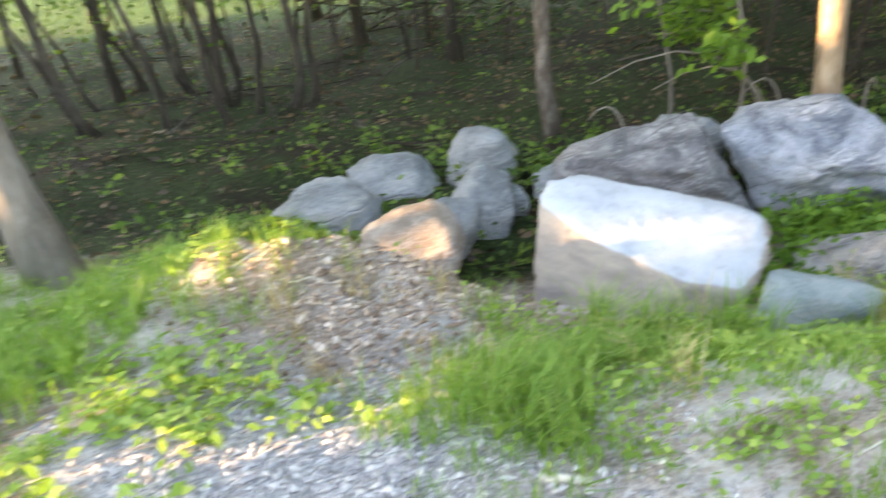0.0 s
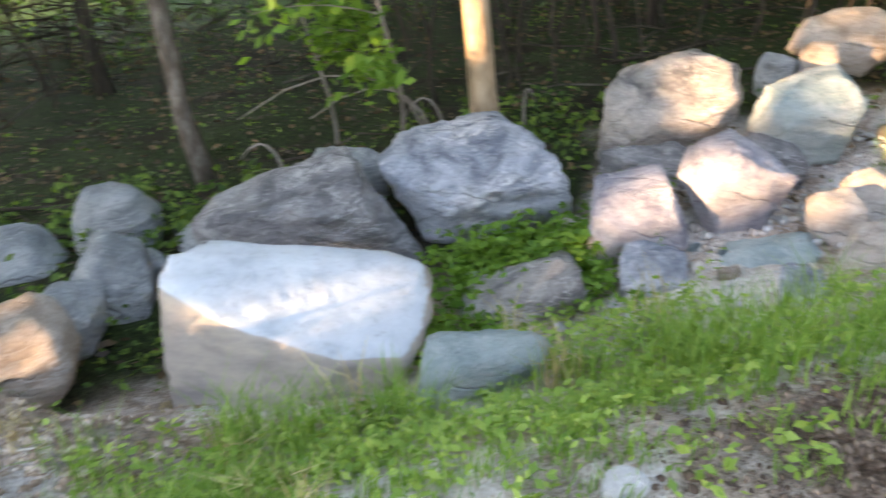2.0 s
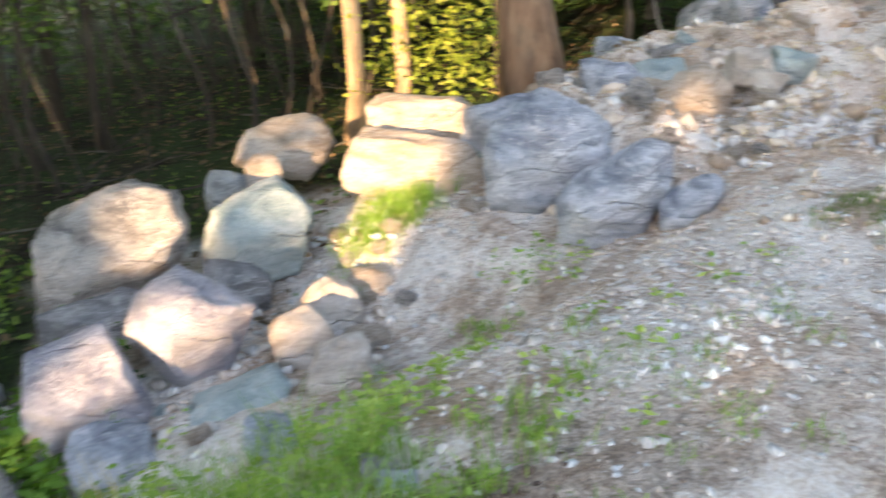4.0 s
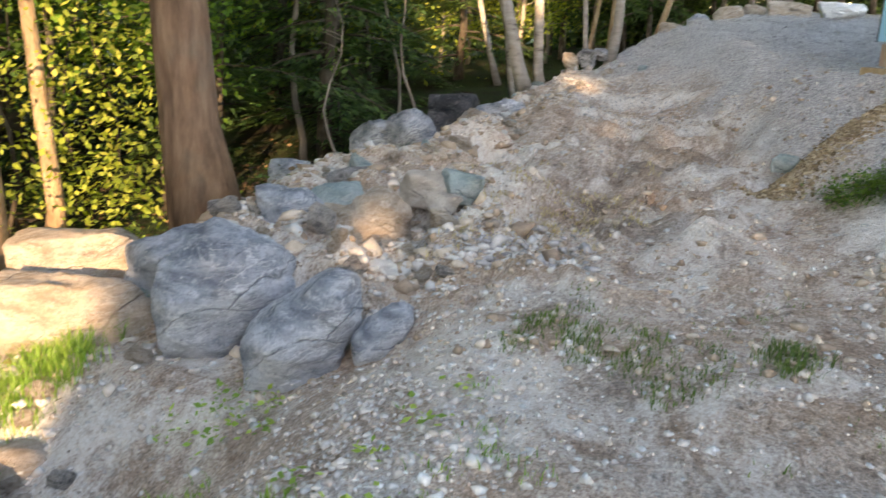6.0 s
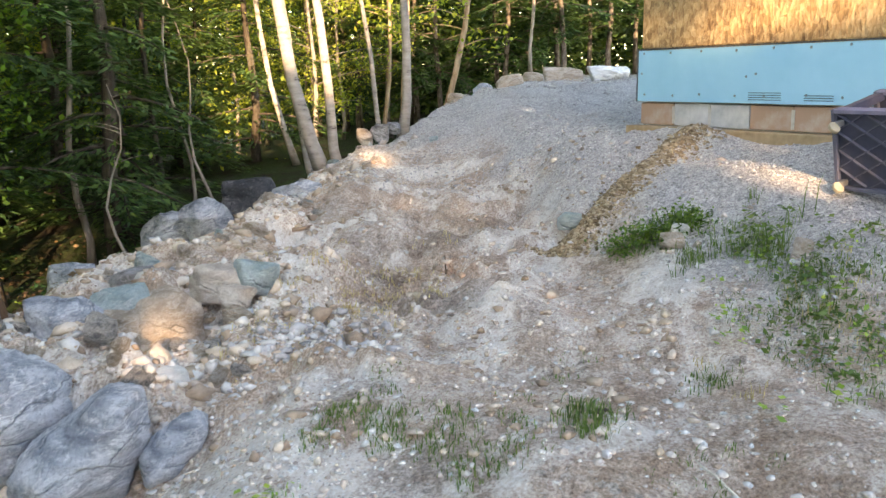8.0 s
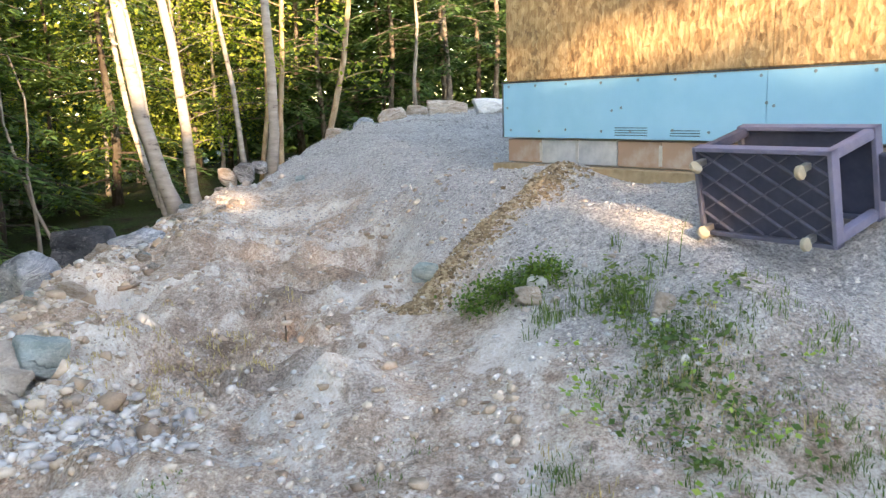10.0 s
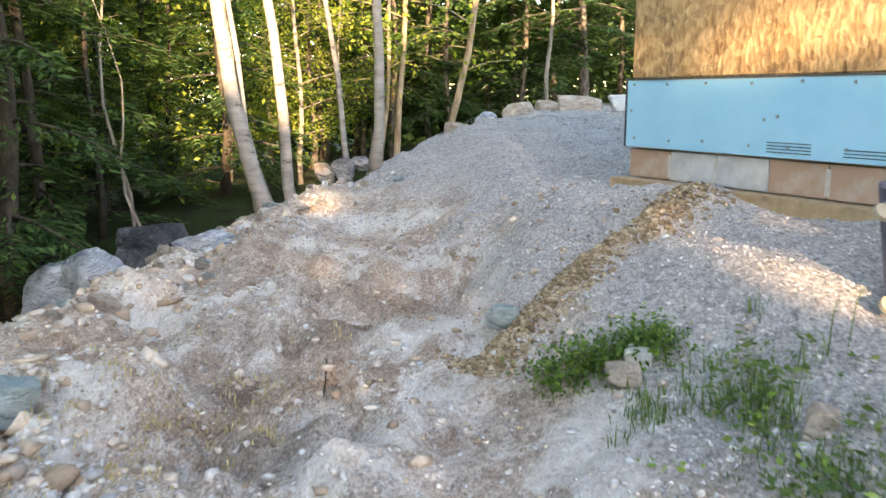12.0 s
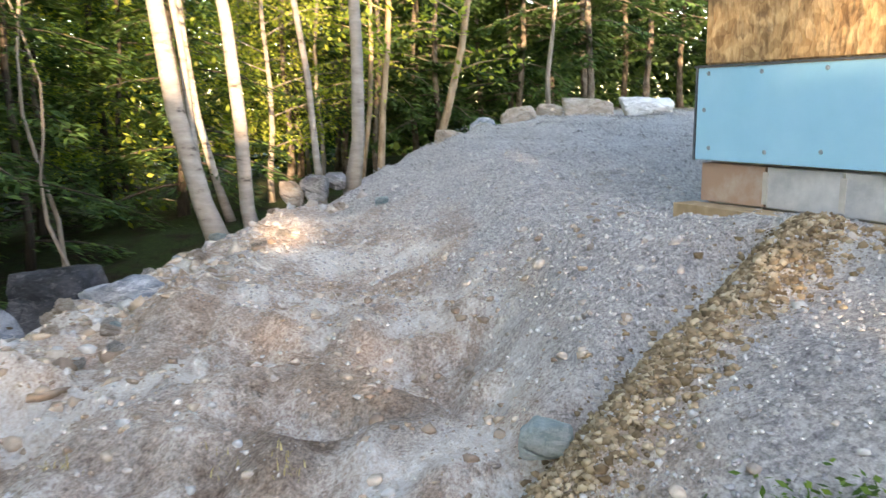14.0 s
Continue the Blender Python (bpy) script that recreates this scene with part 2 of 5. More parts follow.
def white_boulder_material():
    m = Nodes("white_faced_rock")
    sep = m.n("SeparateXYZ")
    geo = m.n("NewGeometry")
    m.link(m.obj, sep.inputs[0])
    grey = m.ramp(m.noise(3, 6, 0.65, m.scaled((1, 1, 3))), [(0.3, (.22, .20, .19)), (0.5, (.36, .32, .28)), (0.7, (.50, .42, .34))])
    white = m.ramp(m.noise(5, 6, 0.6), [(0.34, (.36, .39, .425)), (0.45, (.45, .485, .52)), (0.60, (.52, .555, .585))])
    # pale where the surface faces up, grey-brown on the steeper sides
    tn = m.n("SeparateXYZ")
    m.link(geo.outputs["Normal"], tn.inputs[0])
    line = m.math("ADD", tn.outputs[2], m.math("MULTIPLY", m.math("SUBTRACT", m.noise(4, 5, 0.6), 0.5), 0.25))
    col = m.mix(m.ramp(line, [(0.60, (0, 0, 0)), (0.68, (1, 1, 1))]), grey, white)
    col = m.mix(m.ramp(m.noise(30, 6, 0.75), [(0.55, (0, 0, 0)), (0.68, (.4, .4, .4))]), col, (.26, .26, .27))
    h = m.math("ADD", m.noise(8, 8, 0.65), m.math("MULTIPLY", m.noise(40, 5, 0.7), 0.4))
    return m.done(col, 0.8, h, 0.35, 0.03, spec=0.3)


def ground_material():
    m = Nodes("ground_mix")
    def attr(name):
        q = m.t.nodes.new("ShaderNodeAttribute")
        q.attribute_name = name
        return q.outputs["Fac"]
    fine = m.noise(70, 4, 0.7)
    soil = m.ramp(m.noise(6, 7, 0.65), [(0.26, (.23, .165, .12)), (0.40, (.46, .37, .305)), (0.56, (.65, .56, .495)), (0.74, (.79, .725, .67))])
    soil = m.mix(m.ramp(m.noise(4.5, 8, 0.75), [(0.36, (.8, .8, .8)), (0.42, (0, 0, 0))]), soil, (.13, .10, .08))
    soil = m.mix(m.ramp(m.noise(1.1, 4, 0.6), [(0.44, (0, 0, 0)), (0.57, (.85, .85, .85))]), soil, (.55, .425, .335))
    soil = m.mix(m.ramp(m.noise(.8, 5, 0.6, m.scaled((1.7, 1.7, 1))), [(0.46, (0, 0, 0)), (0.57, (.9, .9, .9))]), soil, (.80, .75, .70))
    soil = m.mix(m.ramp(m.noise(1.9, 7, 0.7, m.scaled((1, 1.5, 1)), 0.6), [(0.48, (0, 0, 0)), (0.60, (.85, .85, .85))]), soil, (.33, .235, .175))
    cells = m.voronoi(42, out="Color")
    grav = m.ramp(cells, [(0.1, (.25, .245, .255)), (0.45, (.45, .44, .44)), (0.7, (.58, .56, .545)), (0.95, (.74, .71, .68))])
    grav = m.mix(0.45, grav, m.ramp(m.noise(3, 5, 0.6), [(0.35, (.36, .345, .35)), (0.7, (.60, .575, .55))]))
    # leaf litter and moss, darkened in colour to stand for the wood's shade
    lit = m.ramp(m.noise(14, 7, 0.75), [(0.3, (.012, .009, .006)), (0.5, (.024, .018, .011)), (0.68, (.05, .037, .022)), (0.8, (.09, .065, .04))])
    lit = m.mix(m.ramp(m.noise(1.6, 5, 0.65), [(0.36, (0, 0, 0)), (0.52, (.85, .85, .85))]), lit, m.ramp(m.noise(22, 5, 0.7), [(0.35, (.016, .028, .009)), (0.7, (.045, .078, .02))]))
    field = m.ramp(m.noise(3, 6, 0.6), [(0.3, (.03, .07, .015)), (0.7, (.065, .125, .03))])
    peb = m.ramp(m.voronoi(16, out="Color"), [(0.0, (0.35, 0.33, 0.31)), (0.72, (.5, .48, .45)), (0.9, (.85, .83, .79))])
    soil = m.mix(m.math("MULTIPLY", m.ramp(m.voronoi(16), [(0.28, (1, 1, 1)), (0.36, (0, 0, 0))]), m.ramp(m.noise(2.3, 3, 0.6), [(0.48, (0, 0, 0)), (0.62, (.6, .6, .6))])), soil, peb)
    dark = m.ramp(m.noise(18, 6, 0.7), [(0.3, (.07, .045, .03)), (0.7, (.19, .13, .09))])
    col = m.mix(attr("gravel"), soil, grav)
    col = m.mix(attr("loam"), col, dark)
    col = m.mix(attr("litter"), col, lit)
    col = m.mix(attr("field"), col, field)
    col = m.mix(0.85, col, m.ramp(fine, [(0.34, (.24, .24, .24)), (0.66, (.80, .80, .80))]), "OVERLAY")
    col = m.mix(0.6, col, m.ramp(m.noise(24, 6, 0.75), [(0.35, (.18, .18, .18)), (0.65, (.82, .82, .82))]), "SOFT_LIGHT")
    h = m.math("ADD", m.math("MULTIPLY", m.voronoi(26), 0.3), m.math("ADD", m.math("MULTIPLY", m.noise(13, 8, 0.75), 1.0), m.math("MULTIPLY", fine, 0.4)))
    return m.done(col, 0.92, h, 1.0, 0.05, spec=0.2)


def leaf_material(name, a, b, c, glow=0.45):
    m = Nodes(name)
    col = m.ramp(m.island(), [(0.0, a), (0.5, b), (1.0, c)])
    col = m.mix(0.35, col, m.ramp(m.noise(1.2, 3, 0.6), [(0.3, (.25, .25, .25)), (0.7, (.8, .8, .8))]), "SOFT_LIGHT")
    m.done(col, 0.55, spec=0.3)
    tr = m.n("BsdfTranslucent")
    m.link(m.mix(1.0, col, (1.25, 1.3, 0.55), "MULTIPLY"), tr.inputs["Color"])
    mx = m.n("MixShader", Fac=glow)
    m.link(m.bsdf.outputs[0], mx.inputs[1]), m.link(tr.outputs[0], mx.inputs[2])
    m.link(mx.outputs[0], m.t.nodes["Material Output"].inputs["Surface"])
    return m.mat


LEAF_YOUNG = leaf_material("young_leaf", (.07, .16, .025), (.12, .24, .035), (.19, .33, .055))
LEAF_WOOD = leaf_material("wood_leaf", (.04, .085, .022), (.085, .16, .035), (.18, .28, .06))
# sunlight is put into this leaf colour: brighter and yellower than wood_leaf
LEAF_BACKLIT = leaf_material("backlit_leaf", (.18, .26, .04), (.32, .40, .07), (.50, .52, .13), 0.55)
NEEDLE = leaf_material("dark_needle", (.020, .048, .018), (.045, .095, .030), (.11, .19, .055), 0.3)
GRASS = leaf_material("grass_blade", (.11, .23, .045), (.18, .32, .06), (.33, .46, .13), 0.4)
GRASS_DARK = leaf_material("worn_grass_blade", (.05, .10, .03), (.095, .16, .042), (.19, .24, .085), 0.35)
STRAW = leaf_material("dry_straw", (.34, .26, .13), (.48, .38, .21), (.62, .53, .33), 0.3)
WEED = leaf_material("weed_leaf", (.15, .26, .06), (.24, .37, .08), (.40, .50, .14), 0.4)
DEAD = leaf_material("dead_leaf", (.04, .028, .018), (.09, .06, .035), (.20, .13, .07), 0.15)


def bark_material(name, a, b, c, tall=6.0, scale=16):
    m = Nodes(name)
    v = m.scaled((1, 1, 1 / tall))
    col = m.ramp(m.noise(scale, 7, 0.7, v), [(0.3, a), (0.5, b), (0.72, c)])
    col = m.mix(m.ramp(m.noise(2.0, 4, 0.6), [(0.5, (0, 0, 0)), (0.68, (.5, .5, .5))]), col, (.22, .21, .17))
    h = m.math("ADD", m.noise(scale * 1.6, 8, 0.75, v), m.math("MULTIPLY", m.voronoi(scale, vec=v), 0.8))
    return m.done(col, 0.9, h, 0.9, 0.03, spec=0.2)


BARK_PINE = bark_material("pine_bark", (.09, .055, .036), (.24, .15, .10), (.38, .26, .18), 5, 11)
BARK_GREY = bark_material("grey_bark", (.14, .12, .10), (.26, .23, .20), (.40, .37, .33), 4, 12)
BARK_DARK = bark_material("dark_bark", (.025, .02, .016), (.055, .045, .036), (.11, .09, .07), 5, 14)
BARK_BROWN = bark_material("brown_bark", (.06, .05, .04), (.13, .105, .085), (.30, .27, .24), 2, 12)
# lit bark tone: the warm low sun is mixed into the colour
BARK_LIT = bark_material("pale_lit_bark", (.14, .09, .055), (.36, .26, .17), (.55, .44, .32), 3, 9)


def birch_material():
    m = Nodes("birch_bark")
    v = m.scaled((1, 1, 3.5))
    col = m.ramp(m.noise(4, 5, 0.65, v), [(0.32, (.07, .06, .055)), (0.39, (.26, .235, .21)), (0.7, (.42, .39, .36))])
    col = m.mix(m.ramp(m.noise(1.5, 3, 0.6), [(0.5, (0, 0, 0)), (0.7, (.6, .6, .6))]), col, (.34, .30, .25))
    return m.done(col, 0.75, m.noise(20, 6, 0.7, v), 0.4, 0.02)


BARK_BIRCH = birch_material()

# ---- the ground ----
def spread(lo, hi, step, far_lo, far_hi):
    core = list(np.arange(lo, hi + 1e-6, step))
    d, v = step, lo
    while v > far_lo:
        d *= 1.22
        v -= d
        core.insert(0, v)
    d, v = step, hi
    while v < far_hi:
        d *= 1.22
        v += d
        core.append(v)
    return np.array(core)


def build_ground():
    xs, ys = spread(-3.2, 12.0, .045, -600, 600), spread(-1.6, 5.4, .045, -600, 600)
    X, Y = np.meshgrid(xs, ys)
    Z = ground_z(X, Y)
    nx, ny = len(xs), len(ys)
    i, j = np.meshgrid(np.arange(nx - 1), np.arange(ny - 1))
    a = (j * nx + i).ravel()
    f = np.stack([a, a + 1, a + nx + 1, a + nx], 1)
    me = bpy.data.meshes.new("ground")
    me.vertices.add(nx * ny), me.loops.add(len(f) * 4), me.polygons.add(len(f))
    me.vertices.foreach_set("co", np.stack([X, Y, Z], -1).astype(np.float32).ravel())
    me.loops.foreach_set("vertex_index", f.astype(np.int32).ravel())
    me.polygons.foreach_set("loop_start", np.arange(0, len(f) * 4, 4, dtype=np.int32))
    me.polygons.foreach_set("use_smooth", np.ones(len(f), dtype=bool))
    me.update(calc_edges=True)
    ragged = .5 * wavy(X, Y, 11, 1.1) + .35 * (grit(X, Y, 12, .25) - .5)
    pad = sstep(.75, .35, Y - (X - 8) * .3 + .35 * ragged) * sstep(5.4, 6.4, X + .5 * ragged)
    crest = sstep(9.6, 11.4, X + 1.1 * ragged - .65 * Y)
    path = np.exp(-((X + .35) / .7) ** 2 - ((Y - 1.9) / .65) ** 2) * 1.3
    s, d = (X - 7.75) * .76 + (Y - .72) * -.65, (X - 7.75) * .65 + (Y - .72) * .76
    spoil = sstep(-.3, 0, s) * sstep(1.8, 1.5, s) * np.exp(-((d + .05) / .24) ** 4)
    grav = np.clip(np.maximum(np.maximum(pad, crest), np.clip(path + .4 * ragged, 0, 1)), 0, 1) * (1 - spoil)
    loam = np.clip(.42 * np.exp(-((X - 4.0) / 1.0) ** 2 - ((Y - 1.95) / .55) ** 2) + .7 * np.exp(-((X + .5) / .9) ** 4 - ((Y - 2.9) / .5) ** 4) + 1.5 * np.exp(-((X - 2.2) / .45) ** 2 - ((Y - 1.95) / .3) ** 2) + .35 * np.exp(-((X - 5.8) / .7) ** 2 - ((Y + .7) / .45) ** 2) + .5 * ragged - .2 + .6 * sstep(6, 7, X) * sstep(10, 9, X) * sstep(.9, 1.3, Y) * sstep(2.8, 2.1, Y) * sstep(.40, .65, grit(X, Y, 8, .6) * .7 + .3 * grit(X, Y, 14, .2)), 0, 1)
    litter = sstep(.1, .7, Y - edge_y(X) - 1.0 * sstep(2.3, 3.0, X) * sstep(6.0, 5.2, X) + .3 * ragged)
    field = sstep(11.6, 13.4, Y + ragged) * sstep(5, 2, X)
    for name, v in (("gravel", grav), ("loam", loam), ("litter", litter), ("field", field)):
        at = me.attributes.new(name, "FLOAT", "POINT")
        at.data.foreach_set("value", v.astype(np.float32).ravel())
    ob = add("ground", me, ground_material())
    return tagged(ob, "uneven stony fill with gravel, running out into leaf litter under trees", "ground", kind="structure")


build_ground()


# ---- boulders and stones ----
def ico(sub):
    bm = bmesh.new()
    bmesh.ops.create_icosphere(bm, subdivisions=sub, radius=1)
    v = np.array([q.co[:] for q in bm.verts])
    f = [tuple(q.index for q in p.verts) for p in bm.faces]
    bm.free()
    return v / np.linalg.norm(v, axis=1)[:, None], f


ICO5, ICO4, ICO3, ICO1 = ico(5), ico(4), ico(3), ico(1)


def stone_shape(base, seed, sharp=14, planes=None, facets=15):
    """A convex, faceted block with worn edges, filling -1 to 1."""
    v, f = base
    r = np.random.default_rng(seed)
    if planes is None:
        nrm = r.normal(size=(facets, 3))
        nrm = nrm / np.linalg.norm(nrm, axis=1)[:, None]
        planes = [(*n, r.uniform(.78, 1.0)) for n in nrm] + [(0, 0, 1, r.uniform(.8, .95)), (0, 0, -1, .9), (1, 0, 0, .95), (-1, 0, 0, .95), (0, 1, 0, .95), (0, -1, 0, .9)]
    acc = np.zeros(len(v))
    for a, b, c, d in planes:
        n = np.array((a, b, c)) / math.sqrt(a * a + b * b + c * c)
        acc += np.maximum(v @ n / d, 0) ** sharp
    p = v * (acc ** (-1 / sharp))[:, None]
    lo, hi = p.min(0), p.max(0)
    return (p - (lo + hi) / 2) / ((hi - lo) / 2)


def rough_up(p, size, seed, amount):
    """Chips, ledges and grain on a stone of that size in metres."""
    q = p * np.array(size)
    out = np.empty_like(q)
    o = Vector((seed * 3.7, seed * 1.3, seed * 0.7))
    for i, c in enumerate(q):
        w = Vector(c)
        ledge = noise.noise(Vector((w.x * 2.5, w.y * 2.5, w.z * 9 + w.x * 2)) + o)
        n = noise.fractal(w * 3.0 + o, 0.8, 2.1, 5) * .8 - abs(noise.noise(w * 6.5 + o)) * .55 + max(-.4, min(.4, ledge * 2.5)) * .35 + noise.fractal(w * 19 + o, .8, 2, 3) * .30
        d = p[i] / max(np.linalg.norm(p[i]), 1e-6)
        out[i] = c + d * n * amount
    return out


def boulder(name, label, material, at, size, yaw=0, tilt=0, pitch=0, seed=1, sharp=14, planes=None, amount=None, base=None, group="boulders of the bank", facets=11):
    """size: full width, depth and height; the foot is sunk into the ground."""
    half = np.array(size) / 2
    p = stone_shape(base or ICO4, seed, sharp, planes, facets)
    p = rough_up(p, half, seed, amount if amount is not None else .12 * float(half.mean()) + .006)
    ob = add(name, mesh_from(name, p, (base or ICO4)[1], True), material)
    ob.matrix_world = pose(*at, pitch, tilt, yaw)
    return tagged(ob, label, "boulder" if max(size) > .35 else "stone", group)


def hull_planes(points):
    bm = bmesh.new()
    for p in points:
        bm.verts.new(p)
    bmesh.ops.convex_hull(bm, input=bm.verts)
    bm.normal_update()
    c = Vector(np.mean(np.array(points), 0))
    out = {}
    for f in bm.faces:
        n = f.normal if f.normal.dot(f.calc_center_median() - c) > 0 else -f.normal
        d = n.dot(f.calc_center_median() - c)
        if d > .01:
            out[tuple(round(q, 2) for q in n)] = (n.x, n.y, n.z, d)
    bm.free()
    return list(out.values()), c


def cut_boulder(label, material, at, yaw, points, seed, amount=.05, sharp=64, base=None, chip=6):
    """A boulder cut from a few corner points, with worn edges."""
    planes, c = hull_planes(points)
    v, f = base or ICO5
    r = np.random.default_rng(seed)
    pts = np.array(points) - np.array(c)
    chips = r.normal(size=(chip, 3)) * .55 + np.array((-.25, -.75, .4))
    for n in chips / np.linalg.norm(chips, axis=1)[:, None]:
        planes.append((*n, float((pts @ n).max()) * r.uniform(.78, .92)))
    acc = np.zeros(len(v))
    for x, y, z, d in planes:
        acc += np.maximum(v @ np.array((x, y, z)) / d, 0) ** sharp
    p = v * (acc ** (-1 / sharp))[:, None]
    p = rough_up(p, (1, 1, 1), seed, amount) + np.array(c)
    wide = float(np.max(p.max(0) - p.min(0)))
    name = "boulder" if wide > .35 else "stone"
    ob = add(name, mesh_from(name, p, f, True), material)
    ob.matrix_world = pose(*at, 0, 0, yaw)
    return tagged(ob, label, name, "boulders of the bank" if wide > .35 else "single stones")


def foot(z, *xy):
    return [(x, y, z) for x, y in xy]


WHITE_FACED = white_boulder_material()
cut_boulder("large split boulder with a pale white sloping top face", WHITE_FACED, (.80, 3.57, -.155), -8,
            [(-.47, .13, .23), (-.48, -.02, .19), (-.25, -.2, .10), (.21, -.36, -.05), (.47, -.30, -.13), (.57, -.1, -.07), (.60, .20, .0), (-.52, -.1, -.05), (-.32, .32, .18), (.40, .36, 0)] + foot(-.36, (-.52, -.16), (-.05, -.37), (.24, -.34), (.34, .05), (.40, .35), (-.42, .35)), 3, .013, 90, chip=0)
cut_boulder("dark grey streaked boulder leaning behind the white one", ROCK_DARK, (1.06, 4.3, -0.22), 0,
            [(-0.66, 0.16, 0.05), (-0, 0.12, 0.28), (0.21, 0.1, 0.26), (0.48, -0.09, -0.34), (-0.01, -0.05, -0.35), (-0.57, 0.05, -0.14), (0.18, -0.14, 0.1), (-0.26, -0.08, 0.14), (-0.51, 0.58, 0.04), (0.19, 0.53, 0.21), (0.02, 0.41, -0.28), (0.16, 0.34, 0.08), (-0, 0.01, -0.47), (0.49, -0.03, -0.46), (-0.57, 0.11, -0.26)], 11, 0.045, 140, chip=2)
cut_boulder("big blue-grey boulder with white mineral streaks", ROCK_GREY, (1.86, 4.45, -0.21), 0,
            [(-0.51, 0.2, 0.13), (-0.1, 0.15, 0.23), (0.19, 0.1, 0.24), (0.47, -0.06, 0.08), (0.48, -0.14, -0.11), (-0.02, -0.08, -0.34), (-0.24, 0.02, -0.34), (-0.36, 0.02, 0.07), (-0.1, -0.18, 0.03), (0.35, -0.19, 0), (-0.26, 0.64, 0.11), (0.3, 0.56, 0.19), (0.53, 0.36, -0.09), (-0.05, 0.49, -0.27), (0.07, 0.33, 0.02), (-0.23, 0.08, -0.46), (-0, -0.02, -0.46), (0.5, -0.08, -0.23)], 5, 0.045, 140, chip=2)
cut_boulder("large long boulder, pale above and dark below", ROCK_WARM, (3.25, 4.75, -0.15), 0,
            [(-0.37, 0.3, 0.1), (-0.02, 0.18, 0.29), (0.25, -0.02, 0.27), (0.36, -0.12, 0.18), (0.08, -0.15, -0.17), (-0.33, 0.16, -0.4), (-0.47, 0.24, -0.26), (-0.36, 0.04, 0.01), (0.03, -0.24, 0.01), (-0.12, 0.65, 0.08), (0.39, 0.4, 0.22), (0.25, 0.29, -0.13), (-0.2, 0.6, -0.21), (0.21, 0.22, 0.01), (-0.3, 0.22, -0.52), (-0.45, 0.29, -0.38), (0.11, -0.1, -0.29)], 35, 0.04, 140)
cut_boulder("split grey block with a warm pale face", ROCK_LILAC, (3.04, 3.89, -0.20), 0,
            [(-0.27, 0.15, 0.038), (-0.12, 0.12, 0.18), (0.019, 0.095, 0.18), (0.28, -0.1, 0.028), (0.057, -0.085, -0.23), (-0.11, -0.019, -0.3), (-0.067, -0.12, 0.13), (-0.2, -0.085, -0.048), (-0.038, 0.45, 0.028), (0.19, 0.41, 0.14), (0.23, 0.26, -0.19), (0.12, 0.23, 0.1), (-0.085, 0.028, -0.42), (0.085, -0.038, -0.34), (-0.17, -0.038, -0.16)], 34, 0.022, 140)
cut_boulder("square blue-grey block with a pale upper face", ROCK_LILAC, (2.5, 3.85, -0.28), 0,
            [(-0.23, 0.09, 0.09), (-0.07, 0.08, 0.13), (0.18, 0.02, 0.15), (0.22, -0.06, -0.04), (0.17, -0.09, -0.17), (-0.26, 0.07, -0.27), (-0.15, -0.1, 0.05), (0.1, -0.15, 0.04), (-0.04, 0.44, 0.07), (0.29, 0.38, 0.12), (0.28, 0.3, -0.13), (0.02, 0.29, 0.04), (-0.23, 0.12, -0.39), (0.19, -0.03, -0.29), (0.25, -0, -0.16)], 33, 0.022, 140)
cut_boulder("long blue-grey boulder lying aslant on the fill", ROCK_GREY, (4.8, 2.88, 0.12), 0,
            [(-0.11, 0.23, -0.04), (0.18, -0.08, 0.24), (0.28, -0.19, 0.25), (0.27, -0.27, 0.14), (0.05, -0.19, -0.14), (-0.08, 0.02, -0.28), (-0.14, 0.18, -0.27), (-0.17, 0, -0.03), (0.02, -0.21, 0.14), (0.23, 0.34, -0.03), (0.53, 0.01, 0.2), (0.35, 0.01, -0.11), (0.2, 0.31, -0.22), (0.33, -0.01, 0.11), (-0.03, 0.05, -0.4), (-0.08, 0.21, -0.39), (0.1, -0.16, -0.26)], 49, 0.026, 140)
cut_boulder("large blue-grey boulder with dark foot", ROCK_GREY, (4.86, 3.42, 0.17), 0,
            [(-0.13, 0.19, -0.02), (-0.04, 0.24, 0.19), (0.21, 0.05, 0.29), (0.53, -0.32, 0.15), (0.3, -0.34, -0.03), (-0.01, -0.12, -0.27), (-0.11, 0.15, -0.29), (-0.18, 0.05, -0.01), (-0.03, -0.13, 0.05), (0.32, 0.43, -0.02), (0.59, 0.32, 0.23), (0.66, 0.01, -0.02), (0.34, 0.4, -0.23), (0.4, 0.18, 0.04), (-0.06, 0.18, -0.41), (0.04, -0.09, -0.39), (0.35, -0.31, -0.15)], 48, 0.04, 140)
cut_boulder("pale green domed boulder with a cracked top", ROCK_TEAL, (3.9, 4.4, -0.14), 0,
            [(-0.32, 0.23, -0.09), (-0.23, 0.23, 0.12), (0.11, 0.04, 0.19), (0.22, -0.1, 0.05), (0.06, -0.1, -0.2), (-0.17, 0, -0.21), (-0.27, 0.05, 0.1), (0.05, -0.19, 0.01), (-0.03, 0.51, -0.07), (0.31, 0.36, 0.15), (0.27, 0.24, -0.16), (0.01, 0.37, 0.08), (-0.14, 0.05, -0.33), (0.09, -0.06, -0.32), (-0.28, 0.28, -0.21)], 36, 0.026, 140)
